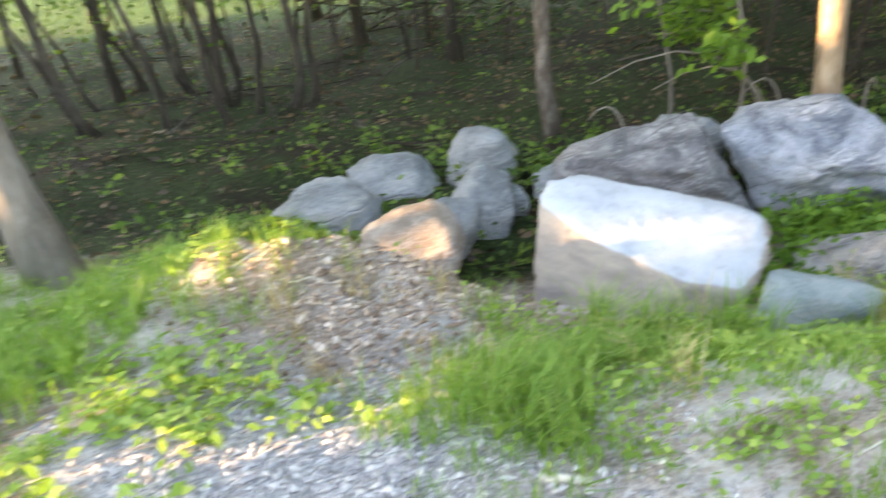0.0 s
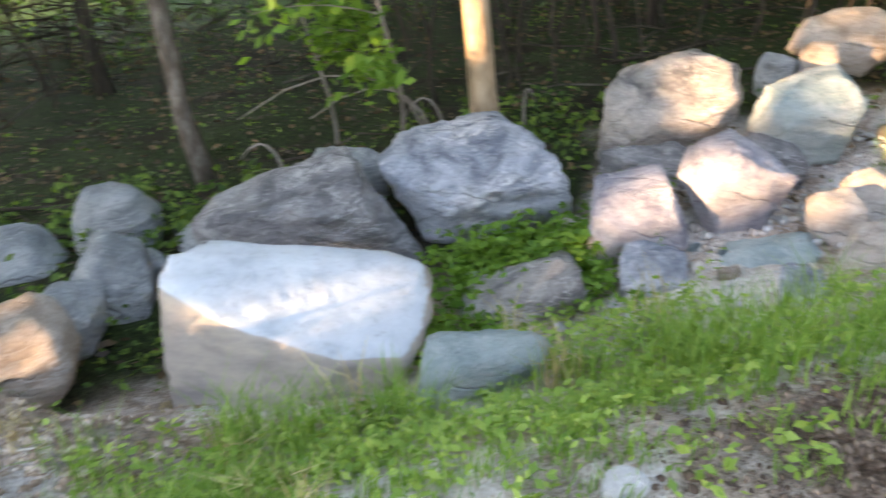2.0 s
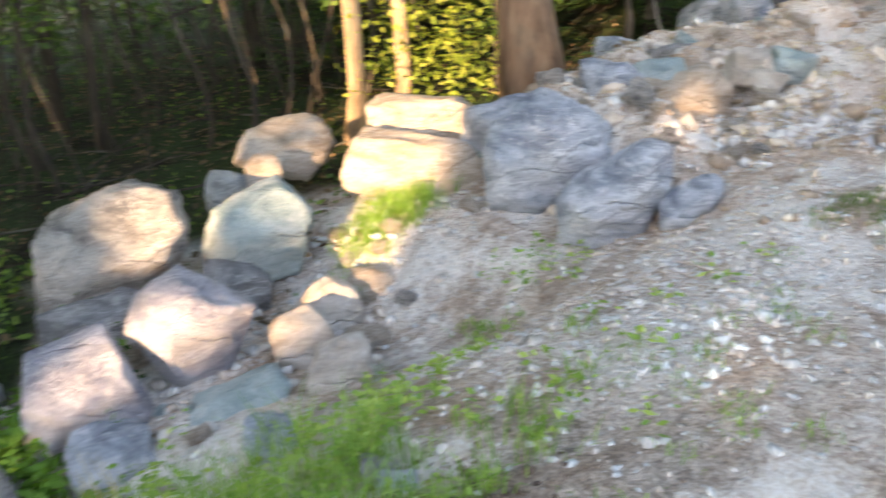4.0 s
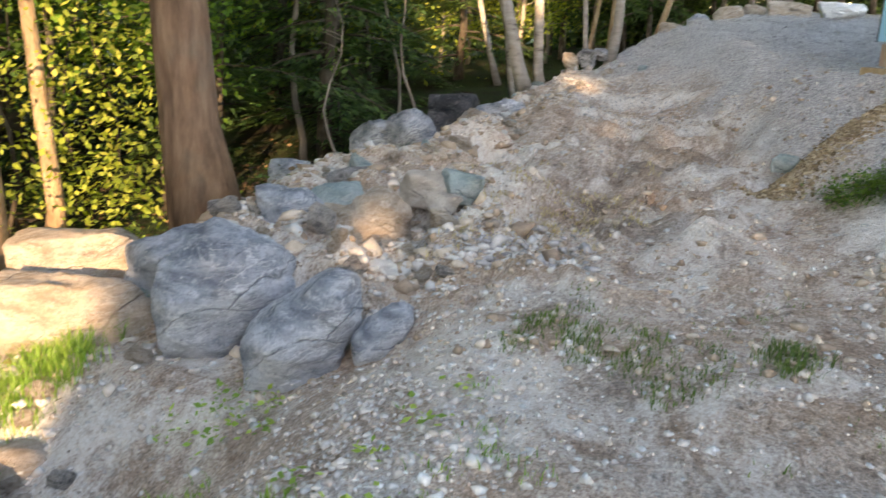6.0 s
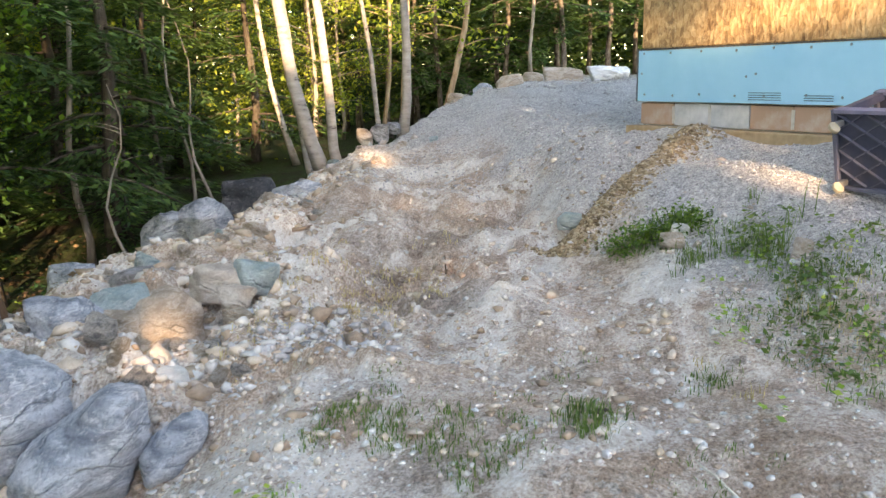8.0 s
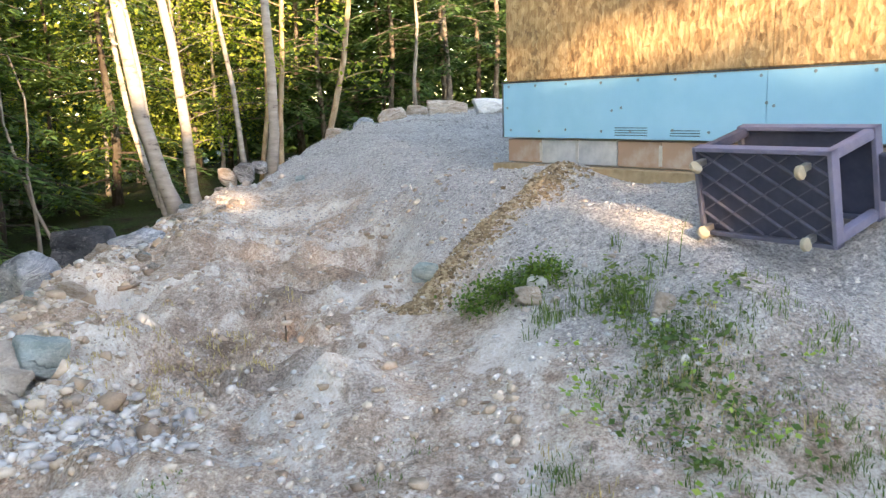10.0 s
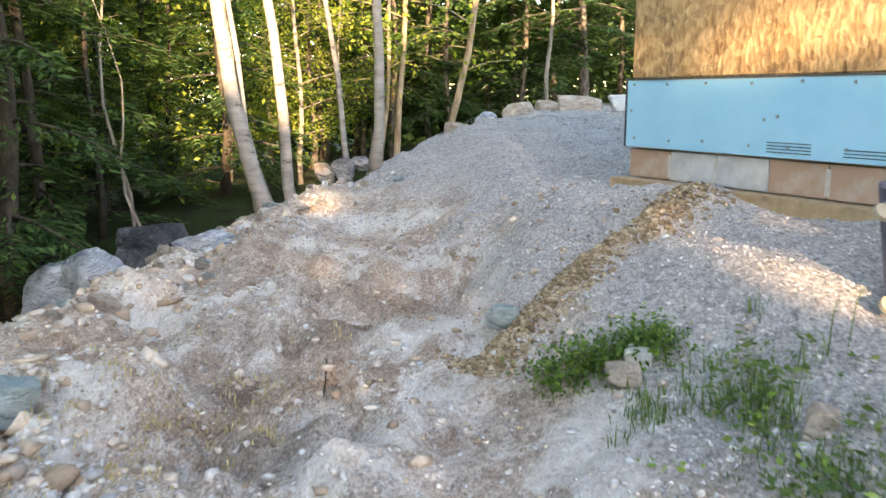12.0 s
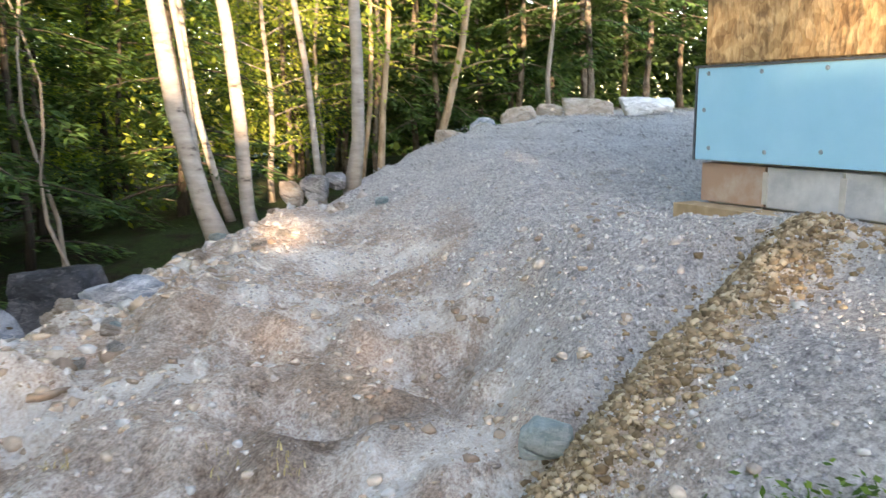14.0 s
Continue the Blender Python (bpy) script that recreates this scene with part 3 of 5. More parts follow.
cut_boulder("flat cream slab in full sun on another boulder", ROCK_TAN, (5.15, 4.55, 0.14), 0,
            [(-0.15, 0.27, 0.07), (0.27, -0.14, 0.1), (0.39, -0.34, 0.03), (0.33, -0.35, -0.14), (-0.21, 0.17, -0.08), (0.23, 0.51, 0.06), (0.66, 0.02, 0.02), (0.19, 0.43, -0.07), (0.38, -0.31, -0.26), (-0.16, 0.22, -0.2), (0.43, -0.3, -0.09)], 44, 0.024, 140)
cut_boulder("broad pale boulder in full sun", ROCK_TAN, (4.69, 4.13, 0.00), 0,
            [(-0.16, 0.3, 0.19), (0.34, -0.23, 0.14), (0.32, -0.33, -0), (0.23, -0.32, -0.23), (0.066, -0.14, -0.11), (-0.28, 0.29, -0.019), (0.2, 0.53, 0.15), (0.57, 0.0094, -0), (0.38, 0.17, -0.094), (0.28, -0.28, -0.34), (0.11, -0.1, -0.23), (-0.24, 0.33, -0.13)], 43, 0.026, 140)
cut_boulder("brown weathered boulder under the trees", ROCK_TAN, (4.7, 5.2, -0.02), 0,
            [(-0.31, 0.24, -0.05), (-0.16, 0.23, 0.1), (0.2, -0.03, 0.1), (0.3, -0.17, 0.02), (0.02, -0.08, -0.18), (0.03, 0.56, -0.04), (0.44, 0.34, 0.08), (0.3, 0.29, -0.14), (0.06, -0.04, -0.3), (-0.27, 0.29, -0.17), (0.33, -0.12, -0.1)], 45, 0.03, 140, base=ICO4)
cut_boulder("flat pale slab half hidden in grass", ROCK_TEAL, (1.35, 2.95, -0.18), 0,
            [(-0.2, -0.05, 0.11), (0.36, 0.03, 0.01), (0.28, -0.03, -0.02), (-0.21, -0.07, -0.1), (-0.09, 0.17, 0.09), (0.29, 0.18, -0.01), (-0.2, -0.01, -0.22), (0.29, 0.03, -0.14), (0.37, 0.09, -0.11)], 30, 0.008, 140, base=ICO4)
cut_boulder("low tan and grey slab among weeds", ROCK_WARM, (1.72, 3.62, -0.4), 0,
            [(-0.24, 0.03, -0.01), (0.08, 0.04, 0.05), (0.37, -0.02, 0.06), (0.37, -0.07, -0), (-0.01, -0.06, -0.11), (-0.08, 0.3, -0.01), (0.41, 0.27, 0.05), (0.11, 0.23, -0.09), (0.01, -0, -0.23), (-0.22, 0.08, -0.13), (0.39, -0.01, -0.12)], 31, 0.014, 140, base=ICO4)
cut_boulder("grey slab against the long boulder", ROCK_GREY, (4.93, 2.50, 0.11), 0,
            [(-0.056, 0.14, -0.019), (0.11, -0.019, 0.14), (0.11, -0.14, 0.093), (-0.019, -0.019, -0.1), (-0.093, 0.093, -0.1), (0.13, 0.19, -0.0093), (0.26, -0.037, 0.074), (0.1, 0.15, -0.084), (-0.037, 0.12, -0.21), (0.037, 0.0093, -0.21), (-0.0093, 0.16, -0.13)], 50, 0.012, 140, base=ICO4)
cut_boulder("blue-grey stone at the foot of a block", ROCK_GREY, (2.55, 3.52, -0.4), 0,
            [(-0.27, 0.13, 0.08), (0.04, 0.04, 0.08), (0.04, -0.02, -0.01), (-0.08, -0.02, -0.1), (-0.28, 0.08, -0.04), (-0.12, 0.36, 0.07), (0.13, 0.25, -0.01), (-0.13, 0.32, -0.03), (-0.05, 0.03, -0.22), (-0.26, 0.13, -0.16), (0.06, 0.04, -0.13)], 41, 0.014, 140, base=ICO4)
cut_boulder("small pale green stone among grey blocks", ROCK_TEAL, (2.98, 3.38, -0.39), 0,
            [(-0.26, 0.17, -0.02), (-0.09, 0.12, 0.08), (0.14, -0.03, 0.07), (0.03, -0.08, -0.04), (-0.26, 0.14, -0.1), (-0.08, 0.37, -0.02), (0.24, 0.2, 0.06), (-0.08, 0.34, -0.08), (-0.23, 0.19, -0.22), (0.06, -0.03, -0.16), (-0.22, 0.22, -0.14)], 40, 0.014, 140, base=ICO4)
cut_boulder("small blue-grey stone beneath the blocks", ROCK_GREY, (2.74, 2.91, -0.17), 0,
            [(-0.12, 0.087, 0.026), (-0.044, 0.087, 0.026), (0.061, 0.0087, 0), (0.044, -0.035, -0.026), (-0.044, -0.026, -0.026), (-0.13, 0.044, -0), (-0, 0.22, 0.026), (0.14, 0.16, 0), (0.061, 0.13, -0.017), (0.078, 0.0087, -0.13), (-0.017, 0.017, -0.13), (-0.1, 0.087, -0.1)], 42, 0.012, 110, base=ICO4)
cut_boulder("cream rounded stone beside the fill", ROCK_CREAM, (3.30, 3.58, -0.30), 0,
            [(-0.076, 0.057, 0.048), (0.0095, 0.048, 0.095), (0.11, -0.028, 0.1), (0.18, -0.095, 0.038), (0.17, -0.12, -0.095), (0.067, -0.085, -0.14), (-0.048, 0, -0.067), (0.057, 0.19, 0.038), (0.22, 0.12, 0.085), (0.27, 0.048, -0.076), (0.085, 0.14, -0.048), (0.1, -0.038, -0.26), (0.21, -0.076, -0.21), (-0.019, 0.048, -0.18)], 37, 0.0168, 40, base=ICO4)
cut_boulder("cream knobbly stone beside the fill", ROCK_CREAM, (3.66, 3.75, -0.35), 0,
            [(-0.1, 0.08, 0.04), (0.01, 0.06, 0.11), (0.09, -0.01, 0.12), (0.16, -0.09, 0.05), (0.15, -0.13, -0.06), (0.04, -0.07, -0.14), (-0.06, 0.01, -0.09), (0.07, 0.23, 0.03), (0.22, 0.16, 0.1), (0.27, 0.06, -0.05), (0.1, 0.18, -0.07), (0.08, -0.03, -0.26), (-0.02, 0.06, -0.21), (0.19, -0.08, -0.18)], 38, 0.0192, 40, base=ICO4)
cut_boulder("cream stone half buried in fill", ROCK_CREAM, (3.24, 3.21, -0.25), 0,
            [(-0.097, 0.079, 0.053), (0.062, 0, 0.13), (0.15, -0.07, 0.07), (0.11, -0.088, -0.0088), (-0.018, -0.026, -0.11), (-0.12, 0.07, -0.097), (0.044, 0.19, 0.044), (0.24, 0.079, 0.053), (0.097, 0.11, -0.088), (0.0088, 0.0088, -0.22), (-0.088, 0.11, -0.2), (0.14, -0.053, -0.11)], 39, 0.0192, 40, base=ICO4)
cut_boulder("small tan stone half buried in fill", ROCK_TAN, (3.98, 3.75, -0.35), 0,
            [(-0.1, 0.09, 0.05), (0.03, 0.02, 0.09), (0.12, -0.07, 0.04), (0.09, -0.08, -0.07), (-0.07, 0.02, -0.09), (0.06, 0.22, 0.04), (0.24, 0.09, 0.03), (0.09, 0.16, -0.07), (-0.02, 0.06, -0.21), (0.13, -0.04, -0.19), (0.16, -0.03, -0.08)], 82, 0.0144, 40, base=ICO4)
cut_boulder("tan stone under the trees", ROCK_TAN, (4.33, 5, -0.07), 0,
            [(-0.12, 0.08, 0.02), (-0.02, 0.08, 0.1), (0.09, -0, 0.08), (0.09, -0.06, -0.04), (-0.01, -0.03, -0.09), (-0.12, 0.05, -0.07), (0.03, 0.25, 0.02), (0.2, 0.18, 0.06), (0.12, 0.15, -0.07), (0.03, 0.02, -0.21), (-0.08, 0.1, -0.19), (0.12, -0.02, -0.16)], 46, 0.0144, 40, base=ICO4)
cut_boulder("blue-black square rock on the edge of the fill", ROCK_BLACK, (10.28, 3.95, .36), 14,
            [(-.24, -.26, .22), (.22, -.28, .25), (.26, .24, .20), (-.2, .27, .26), (-.27, -.3, -.3), (.25, -.27, -.3), (.27, .28, -.3), (-.25, .3, -.3), (0, -.32, .12)], 62, .02, 110, base=ICO4)
BANK = [
    ("dark broken rock under the long boulder", ROCK_DARK, (2.95, 4.55, -.42), (.62, .36, .34), -34, 0, 88, 20),
    ("dark wedge of rock between boulders", ROCK_DARK, (3.62, 4.42, -.42), (.34, .28, .26), -34, 10, 89, 20),
    ("rounded grey boulder on top of the heap", ROCK_ROUND, (-.03, 5.15, -.38), (.47, .44, .48), -8, 0, 21, 5),
    ("broad rounded grey boulder", ROCK_ROUND, (-.60, 5.10, -.54), (.72, .55, .46), -8, 8, 22, 5),
    ("low rounded grey boulder in the weeds", ROCK_ROUND, (-.92, 4.45, -.48), (.78, .6, .56), -8, -6, 23, 5),
    ("upright grey stone wedged between boulders", ROCK_ROUND, (-.02, 4.48, -.43), (.40, .36, .52), -8, 24, 24, 7),
    ("small grey stone in the heap", ROCK_ROUND, (-.20, 4.25, -.39), (.36, .3, .28), -8, 10, 25, 7),
    ("stone with a sunlit tan top on the soil heap", ROCK_TAN, (-.34, 3.86, -.33), (.54, .42, .38), -8, -8, 26, 8),
    ("small grey stone in a gap", ROCK_ROUND, (.17, 4.68, -.52), (.22, .22, .32), -8, 0, 27, 8),
    ("flat grey stone behind the boulders", ROCK_ROUND, (.50, 4.85, -.42), (.40, .3, .24), -8, -5, 28, 8),
    ("grey stone peeping over a boulder", ROCK_ROUND, (1.30, 5.05, -.30), (.40, .3, .30), -8, 0, 29, 9),
    ("small blue-grey stone in weeds", ROCK_GREY, (1.68, 3.86, -.50), (.24, .2, .18), -34, 0, 32, 12),
    ("small grey stone under the trees", ROCK_ROUND, (4.16, 5.22, -.22), (.28, .24, .3), -49, 0, 47, 9),
    ("flat blue-grey boulder against the pine", ROCK_GREY, (5.45, 3.90, .14), (.80, .6, .34), -52, -6, 52, 12),
    ("pale blue square block on the bank", ROCK_GREY, (5.98, 3.56, .28), (.42, .34, .40), -60, 0, 53, 26),
    ("pale stone beside the block", ROCK_TEAL, (6.32, 3.42, .33), (.34, .26, .22), -60, 0, 54, 12),
    ("tan sandy boulder crumbling on the bank", ROCK_TAN, (6.15, 3.05, .32), (.40, .36, .34), -60, 0, 55, 8),
    ("white stone beside the grey slab", ROCK_WHITE, (5.48, 2.76, .20), (.2, .17, .16), -60, 0, 57, 9),
    ("tan stone on the bank", ROCK_TAN, (6.0, 3.25, .30), (.26, .22, .2), -84, 0, 58, 9),
    ("pale angular stone on the bank", ROCK_CREAM, (6.62, 2.92, .40), (.34, .28, .24), -70, 8, 83, 16),
    ("pale broken stone on the bank", ROCK_TEAL, (6.7, 2.7, .42), (.24, .2, .2), -50, 8, 84, 16),
    ("cream broken stone on the bank", ROCK_CREAM, (6.35, 2.72, .38), (.22, .18, .16), -20, 8, 85, 16),
    ("flat dark stone on the bank", ROCK_DARK, (6.9, 3.5, .36), (.5, .3, .16), -60, 0, 86, 16),
    ("blue-grey block on the slope", ROCK_GREY, (8.3, 4.85, -.02), (.40, .3, .34), -84, 0, 59, 18),
    ("small white stone on the slope", ROCK_WHITE, (8.35, 4.55, .08), (.16, .14, .16), -84, 0, 87, 14),
    ("grey angular rock on the slope", ROCK_GREY, (10.2, 4.80, .02), (.62, .5, .48), -84, -8, 60, 16),
    ("blue-grey angular rock on the slope", ROCK_GREY, (9.95, 4.28, .18), (.48, .4, .54), -84, -20, 61, 18),
    ("blue-grey stone on the edge of the fill", ROCK_GREY, (10.05, 3.35, .50), (.50, .32, .22), -84, -14, 63, 12),
    ("pale weathered rock under the birches", ROCK_TAN, (12.75, 3.18, .86), (.20, .18, .22), -84, 0, 64, 16),
    ("grey rock under the birches", ROCK_DARK, (12.85, 3.0, .90), (.26, .24, .24), -84, 0, 65, 16),
    ("dark rock under the birches", ROCK_DARK, (13.05, 2.84, .95), (.18, .16, .16), -84, 0, 66, 16),
    ("pale boulder at the end of the gravel", ROCK_WHITE, (18.4, -.50, 1.60), (.80, .5, .30), -84, 0, 67, 9),
    ("cream sunlit boulder at the end of the gravel", ROCK_TAN, (18.0, .38, 1.58), (.72, .45, .32), -84, 0, 68, 9),
    ("pointed pale boulder at the end of the gravel", ROCK_TAN, (17.4, 1.36, 1.47), (.50, .4, .32), -84, -10, 69, 14),
    ("grey boulder at the end of the gravel", ROCK_GREY, (17.1, 1.85, 1.32), (.36, .3, .32), -84, 0, 70, 10),
    ("low tan boulder at the end of the gravel", ROCK_TAN, (16.6, 2.25, 1.16), (.44, .35, .34), -84, 0, 71, 9),
    ("pale cream boulder by the far wood", ROCK_TAN, (18.4, .95, 1.54), (.4, .3, .26), -84, 0, 72, 9),
    ("pale blue stone at the head of the trench", ROCK_TEAL, (7.98, .72, .56), (.17, .14, .13), -84, 0, 74, 9),
    ("white stone beside the bush", ROCK_WHITE, (7.05, .08, .66), (.12, .10, .10), -84, 0, 75, 8),
    ("cream stone beside the bush", ROCK_TAN, (6.95, .14, .62), (.13, .11, .09), -84, 0, 76, 8),
    ("tan stone in the weeds by the pad", ROCK_TAN, (6.36, -.44, .69), (.10, .08, .12), -84, 12, 77, 8),
    ("white stone half sunk in the track", ROCK_WHITE, (3.75, .62, .26), (.13, .11, .08), -80, 0, 78, 7),
    ("blue-grey stone half sunk in the track", ROCK_GREY, (3.85, .92, .25), (.15, .12, .06), -80, 0, 79, 9),
    ("grey stone lying in the grass", ROCK_GREY, (2.62, 2.25, .06), (.12, .10, .08), -40, 0, 80, 9),
    ("brown clod beside the grass", ROCK_DARK, (2.66, 2.36, .04), (.12, .10, .10), -40, 0, 81, 6),
]
for label, mat, at, size, yaw, tilt, seed, sharp in BANK:
    big = max(size) > .6
    boulder("boulder" if max(size) > .35 else "stone", label, mat, at, size, yaw, tilt, 0, seed, sharp * 1.7 if mat is ROCK_ROUND else sharp * 3, base=ICO5 if big else ICO4, facets=11 if max(size) > .35 or mat is ROCK_ROUND else 6,
            group="boulders of the bank" if max(size) > .35 else "single stones")


boulder("stone", "smooth white stone lying on the grass", ROCK_WHITE, (1.475, 2.02, .115), (.125, .10, .085), -8, 0, 0, 73, 5, amount=.002, group="single stones", facets=16)


def scatter_stones(name, label, material, count, where, size, seed, sink=.3):
    """Many small broken stones as one object. where(r, n) gives x and y."""
    r = np.random.default_rng(seed)
    x, y = where(r, count)
    n = len(x)
    s = size[0] * (size[1] / size[0]) ** (r.random(n) ** 2.2)
    v, f = ICO1
    f = np.array(f)
    p = v[None] * (1 + .34 * r.normal(size=(n, len(v), 1))).clip(.5, 1.6)
    p = p * (s[:, None, None] / 2) * r.uniform((.75, .75, .45), (1.25, 1.1, .9), size=(n, 1, 3))
    a = r.uniform(0, 6.283, n)
    c, q = np.cos(a)[:, None], np.sin(a)[:, None]
    px, py = p[..., 0] * c - p[..., 1] * q, p[..., 0] * q + p[..., 1] * c
    z = ground_z(x, y) + s * (.5 - sink) * .5
    verts = np.stack([px + x[:, None], py + y[:, None], p[..., 2] + z[:, None]], -1).reshape(-1, 3)
    faces = (f[None] + (np.arange(n) * len(v))[:, None, None]).reshape(-1, 3)
    me = bpy.data.meshes.new(name)
    me.vertices.add(len(verts)), me.loops.add(len(faces) * 3), me.polygons.add(len(faces))
    me.vertices.foreach_set("co", verts.astype(np.float32).ravel())
    me.loops.foreach_set("vertex_index", faces.astype(np.int32).ravel())
    me.polygons.foreach_set("loop_start", np.arange(0, len(faces) * 3, 3, dtype=np.int32))
    me.update(calc_edges=True)
    return tagged(add(name, me, material), label, "stones", kind="stuff")


def pebble_material(name, stops):
    m = Nodes(name)
    col = m.ramp(m.island(), stops)
    col = m.mix(0.5, col, m.ramp(m.noise(50, 4, 0.7), [(0.3, (.3, .3, .3)), (0.7, (.8, .8, .8))]), "SOFT_LIGHT")
    return m.done(col, 0.85, m.noise(60, 4, 0.7), 0.4, 0.01, spec=0.3)


PEBBLE_MIX = pebble_material("mixed_pebble", [(0, (.24, .20, .17)), (.2, (.46, .39, .34)), (.45, (.46, .46, .46)), (.65, (.50, .43, .37)), (.85, (.44, .45, .45)), (1, (.54, .50, .46))])
PEBBLE_GREY = pebble_material("grey_gravel", [(0, (.21, .20, .205)), (.4, (.37, .355, .355)), (.7, (.47, .455, .445)), (.9, (.53, .51, .49)), (1, (.62, .60, .57))])


def in_rect(x0, x1, y0, y1, keep=None):
    def f(r, n):
        x, y = r.uniform(x0, x1, n), r.uniform(y0, y1, n)
        k = np.ones(n, bool) if keep is None else keep(x, y, r.random(n))
        return x[k], y[k]
    return f


def in_blob(cx, cy, rx, ry):
    return lambda r, n: (r.normal(cx, rx, n), r.normal(cy, ry, n))


on_fill = lambda x, y, q: (y < edge_y(x) + .4) & (q < .25 + .75 * grit(x, y, 31, .7) ** 1.5)
on_pad = lambda x, y, q: (y - (x - 8) * .3 < .45 + .25 * wavy(x, y, 11, 1.1))
scatter_stones("fill_stones", "loose stones of all sizes in pale fill", PEBBLE_MIX, 15000, in_rect(2.4, 12, -.6, 4.4, on_fill), (.006, .06), 41, .6)
scatter_stones("bank_stones", "heap of broken stones on the bank", PEBBLE_MIX, 900, in_blob(5.9, 2.75, .55, .3), (.014, .09), 42, .4)
scatter_stones("bank_stones", "broken stones along the edge of the fill", PEBBLE_MIX, 480, lambda r, n: ((lambda x: (x, edge_y(x) + r.normal(0, .28, n)))(r.uniform(4.8, 13, n))), (.02, .13), 43, .4)
scatter_stones("pad_gravel", "crushed grey gravel of the building pad", PEBBLE_GREY, 16000, in_rect(5.4, 10.2, -2.2, 1.3, on_pad), (.010, .028), 44)
scatter_stones("crest_gravel", "crushed grey gravel running up to the far boulders", PEBBLE_GREY, 14000, in_rect(9.5, 18.5, -1, 3.2, lambda x, y, q: y < edge_y(x)), (.012, .032), 45, .4)
scatter_stones("path_gravel", "grey gravel between grass tufts", PEBBLE_GREY, 6000, in_blob(-.35, 1.9, .5, .26), (.008, .035), 46)
scatter_stones("path_gravel", "tan and grey gravel spread over soil", PEBBLE_MIX, 3500, in_blob(3.95, 2.1, .5, .35), (.007, .04), 47)

scatter_stones("bank_stones", "stones between the boulders", PEBBLE_MIX, 1200, lambda r, n: ((lambda x: (x, 3.3 + .18 * x + r.normal(0, .35, n)))(r.uniform(1.8, 5.4, n))), (.015, .09), 49, .2)


def loose_stones():
    r = np.random.default_rng(57)
    kinds = []
    for k in range(9):
        p = rough_up(stone_shape(ICO3, 200 + k, 60, None, 6), (.5, .40, .34), 200 + k, .07)
        kinds.append(mesh_from("stone", p, ICO3[1]))
    mats = (ROCK_TAN, ROCK_WARM, ROCK_TEAL, ROCK_TAN, ROCK_TAN, ROCK_WARM)
    names = ("tan broken stone on the bank", "warm grey broken stone on the bank", "pale green broken stone on the bank", "cream broken stone on the bank", "tan sandy stone on the bank", "grey angular stone on the bank")
    for k in range(96):
        if k < 52:
            x = r.uniform(5.2, 12.5)
            y = float(edge_y(x)) + r.normal(-.05, .30)
        elif k < 74:
            x, y = r.normal(6.0, .5), r.normal(2.85, .28)
        else:
            x = r.uniform(1.9, 5.2)
            y = 3.35 + .22 * (x - 2) + r.normal(0, .3)
        i = int(r.integers(0, 6))
        s = r.uniform(.06, .13) * (1.7 if k % 7 == 0 else 1)
        ob = new("stone", kinds[(k + i) % 9])
        if not ob.data.materials:
            ob.data.materials.append(None)
        ob.material_slots[0].link = "OBJECT"
        ob.material_slots[0].material = mats[i]
        ob.matrix_world = pose(x, y, gz(x, y) + s * .08, r.uniform(-25, 25), r.uniform(-25, 25), r.uniform(0, 360)) @ Matrix.Diagonal((s, s, s, 1))
        tagged(ob, names[i], "stone", "loose stones of the bank")


loose_stones()
CLOD = pebble_material("soil_clod", [(0, (.24, .175, .13)), (.4, (.36, .28, .21)), (.75, (.48, .40, .32)), (1, (.58, .50, .42))])
DARK_SOIL = pebble_material("dark_soil_crumb", [(0, (.06, .04, .03)), (.5, (.13, .09, .065)), (1, (.24, .18, .135))])
scatter_stones("soil_clods", "crumbs and clods of disturbed soil", CLOD, 9000, in_rect(4.6, 10.5, .3, 4.2, lambda x, y, q: (y < edge_y(x) + .3) & (q < grit(x, y, 33, .5) ** 1.6)), (.010, .07), 58, .4)
scatter_stones("soil_clods", "crumbly dark soil at the edge of the grass", DARK_SOIL, 4200, in_blob(2.2, 1.97, .30, .17), (.005, .035), 59, .4)

scatter_stones("track_stones", "pale and blue-grey stones trodden into the track", PEBBLE_MIX, 1500, in_rect(3.2, 6.4, -.4, 2.6), (.006, .05), 63, .6)
scatter_stones("stone_pile", "small heap of pale blue-grey broken stones", PEBBLE_GREY, 520, in_blob(5.95, 2.15, .22, .20), (.02, .08), 64, .3)
scatter_stones("stone_pile", "white broken stones spilled on the fill", pebble_material("white_broken_stone", [(0, (.46, .47, .47)), (.5, (.62, .63, .62)), (1, (.76, .75, .72))]), 70, in_blob(3.6, 1.84, .13, .10), (.012, .06), 65, .4)
HEAP = pebble_material("heap_soil", [(0, (.15, .10, .07)), (.4, (.32, .23, .17)), (.75, (.48, .38, .30)), (1, (.60, .51, .43))])
scatter_stones("heap_clods", "brown clods and stones of a low soil heap", HEAP, 9000, in_blob(-.45, 2.88, .5, .28), (.004, .04), 48, .4)
scatter_stones("soil_clods", "tan lumps of soil along the edge of the fill", CLOD, 900, lambda r, n: ((lambda x: (x, edge_y(x) - .15 + r.normal(0, .3, n)))(r.uniform(4.9, 11, n))), (.02, .16), 60, .6)
scatter_stones("soil_clods", "tan lumps of soil on the bank", CLOD, 700, in_blob(6.2, 2.7, .6, .35), (.015, .14), 61, .6)


def spoil_material():
    m = Nodes("trench_clod")
    col = m.ramp(m.island(), [(0, (.12, .085, .05)), (.4, (.25, .18, .11)), (.75, (.37, .28, .18)), (1, (.50, .41, .29))])
    return m.done(col, 0.95, m.noise(60, 5, 0.7), 0.5, 0.01, spec=0.2)


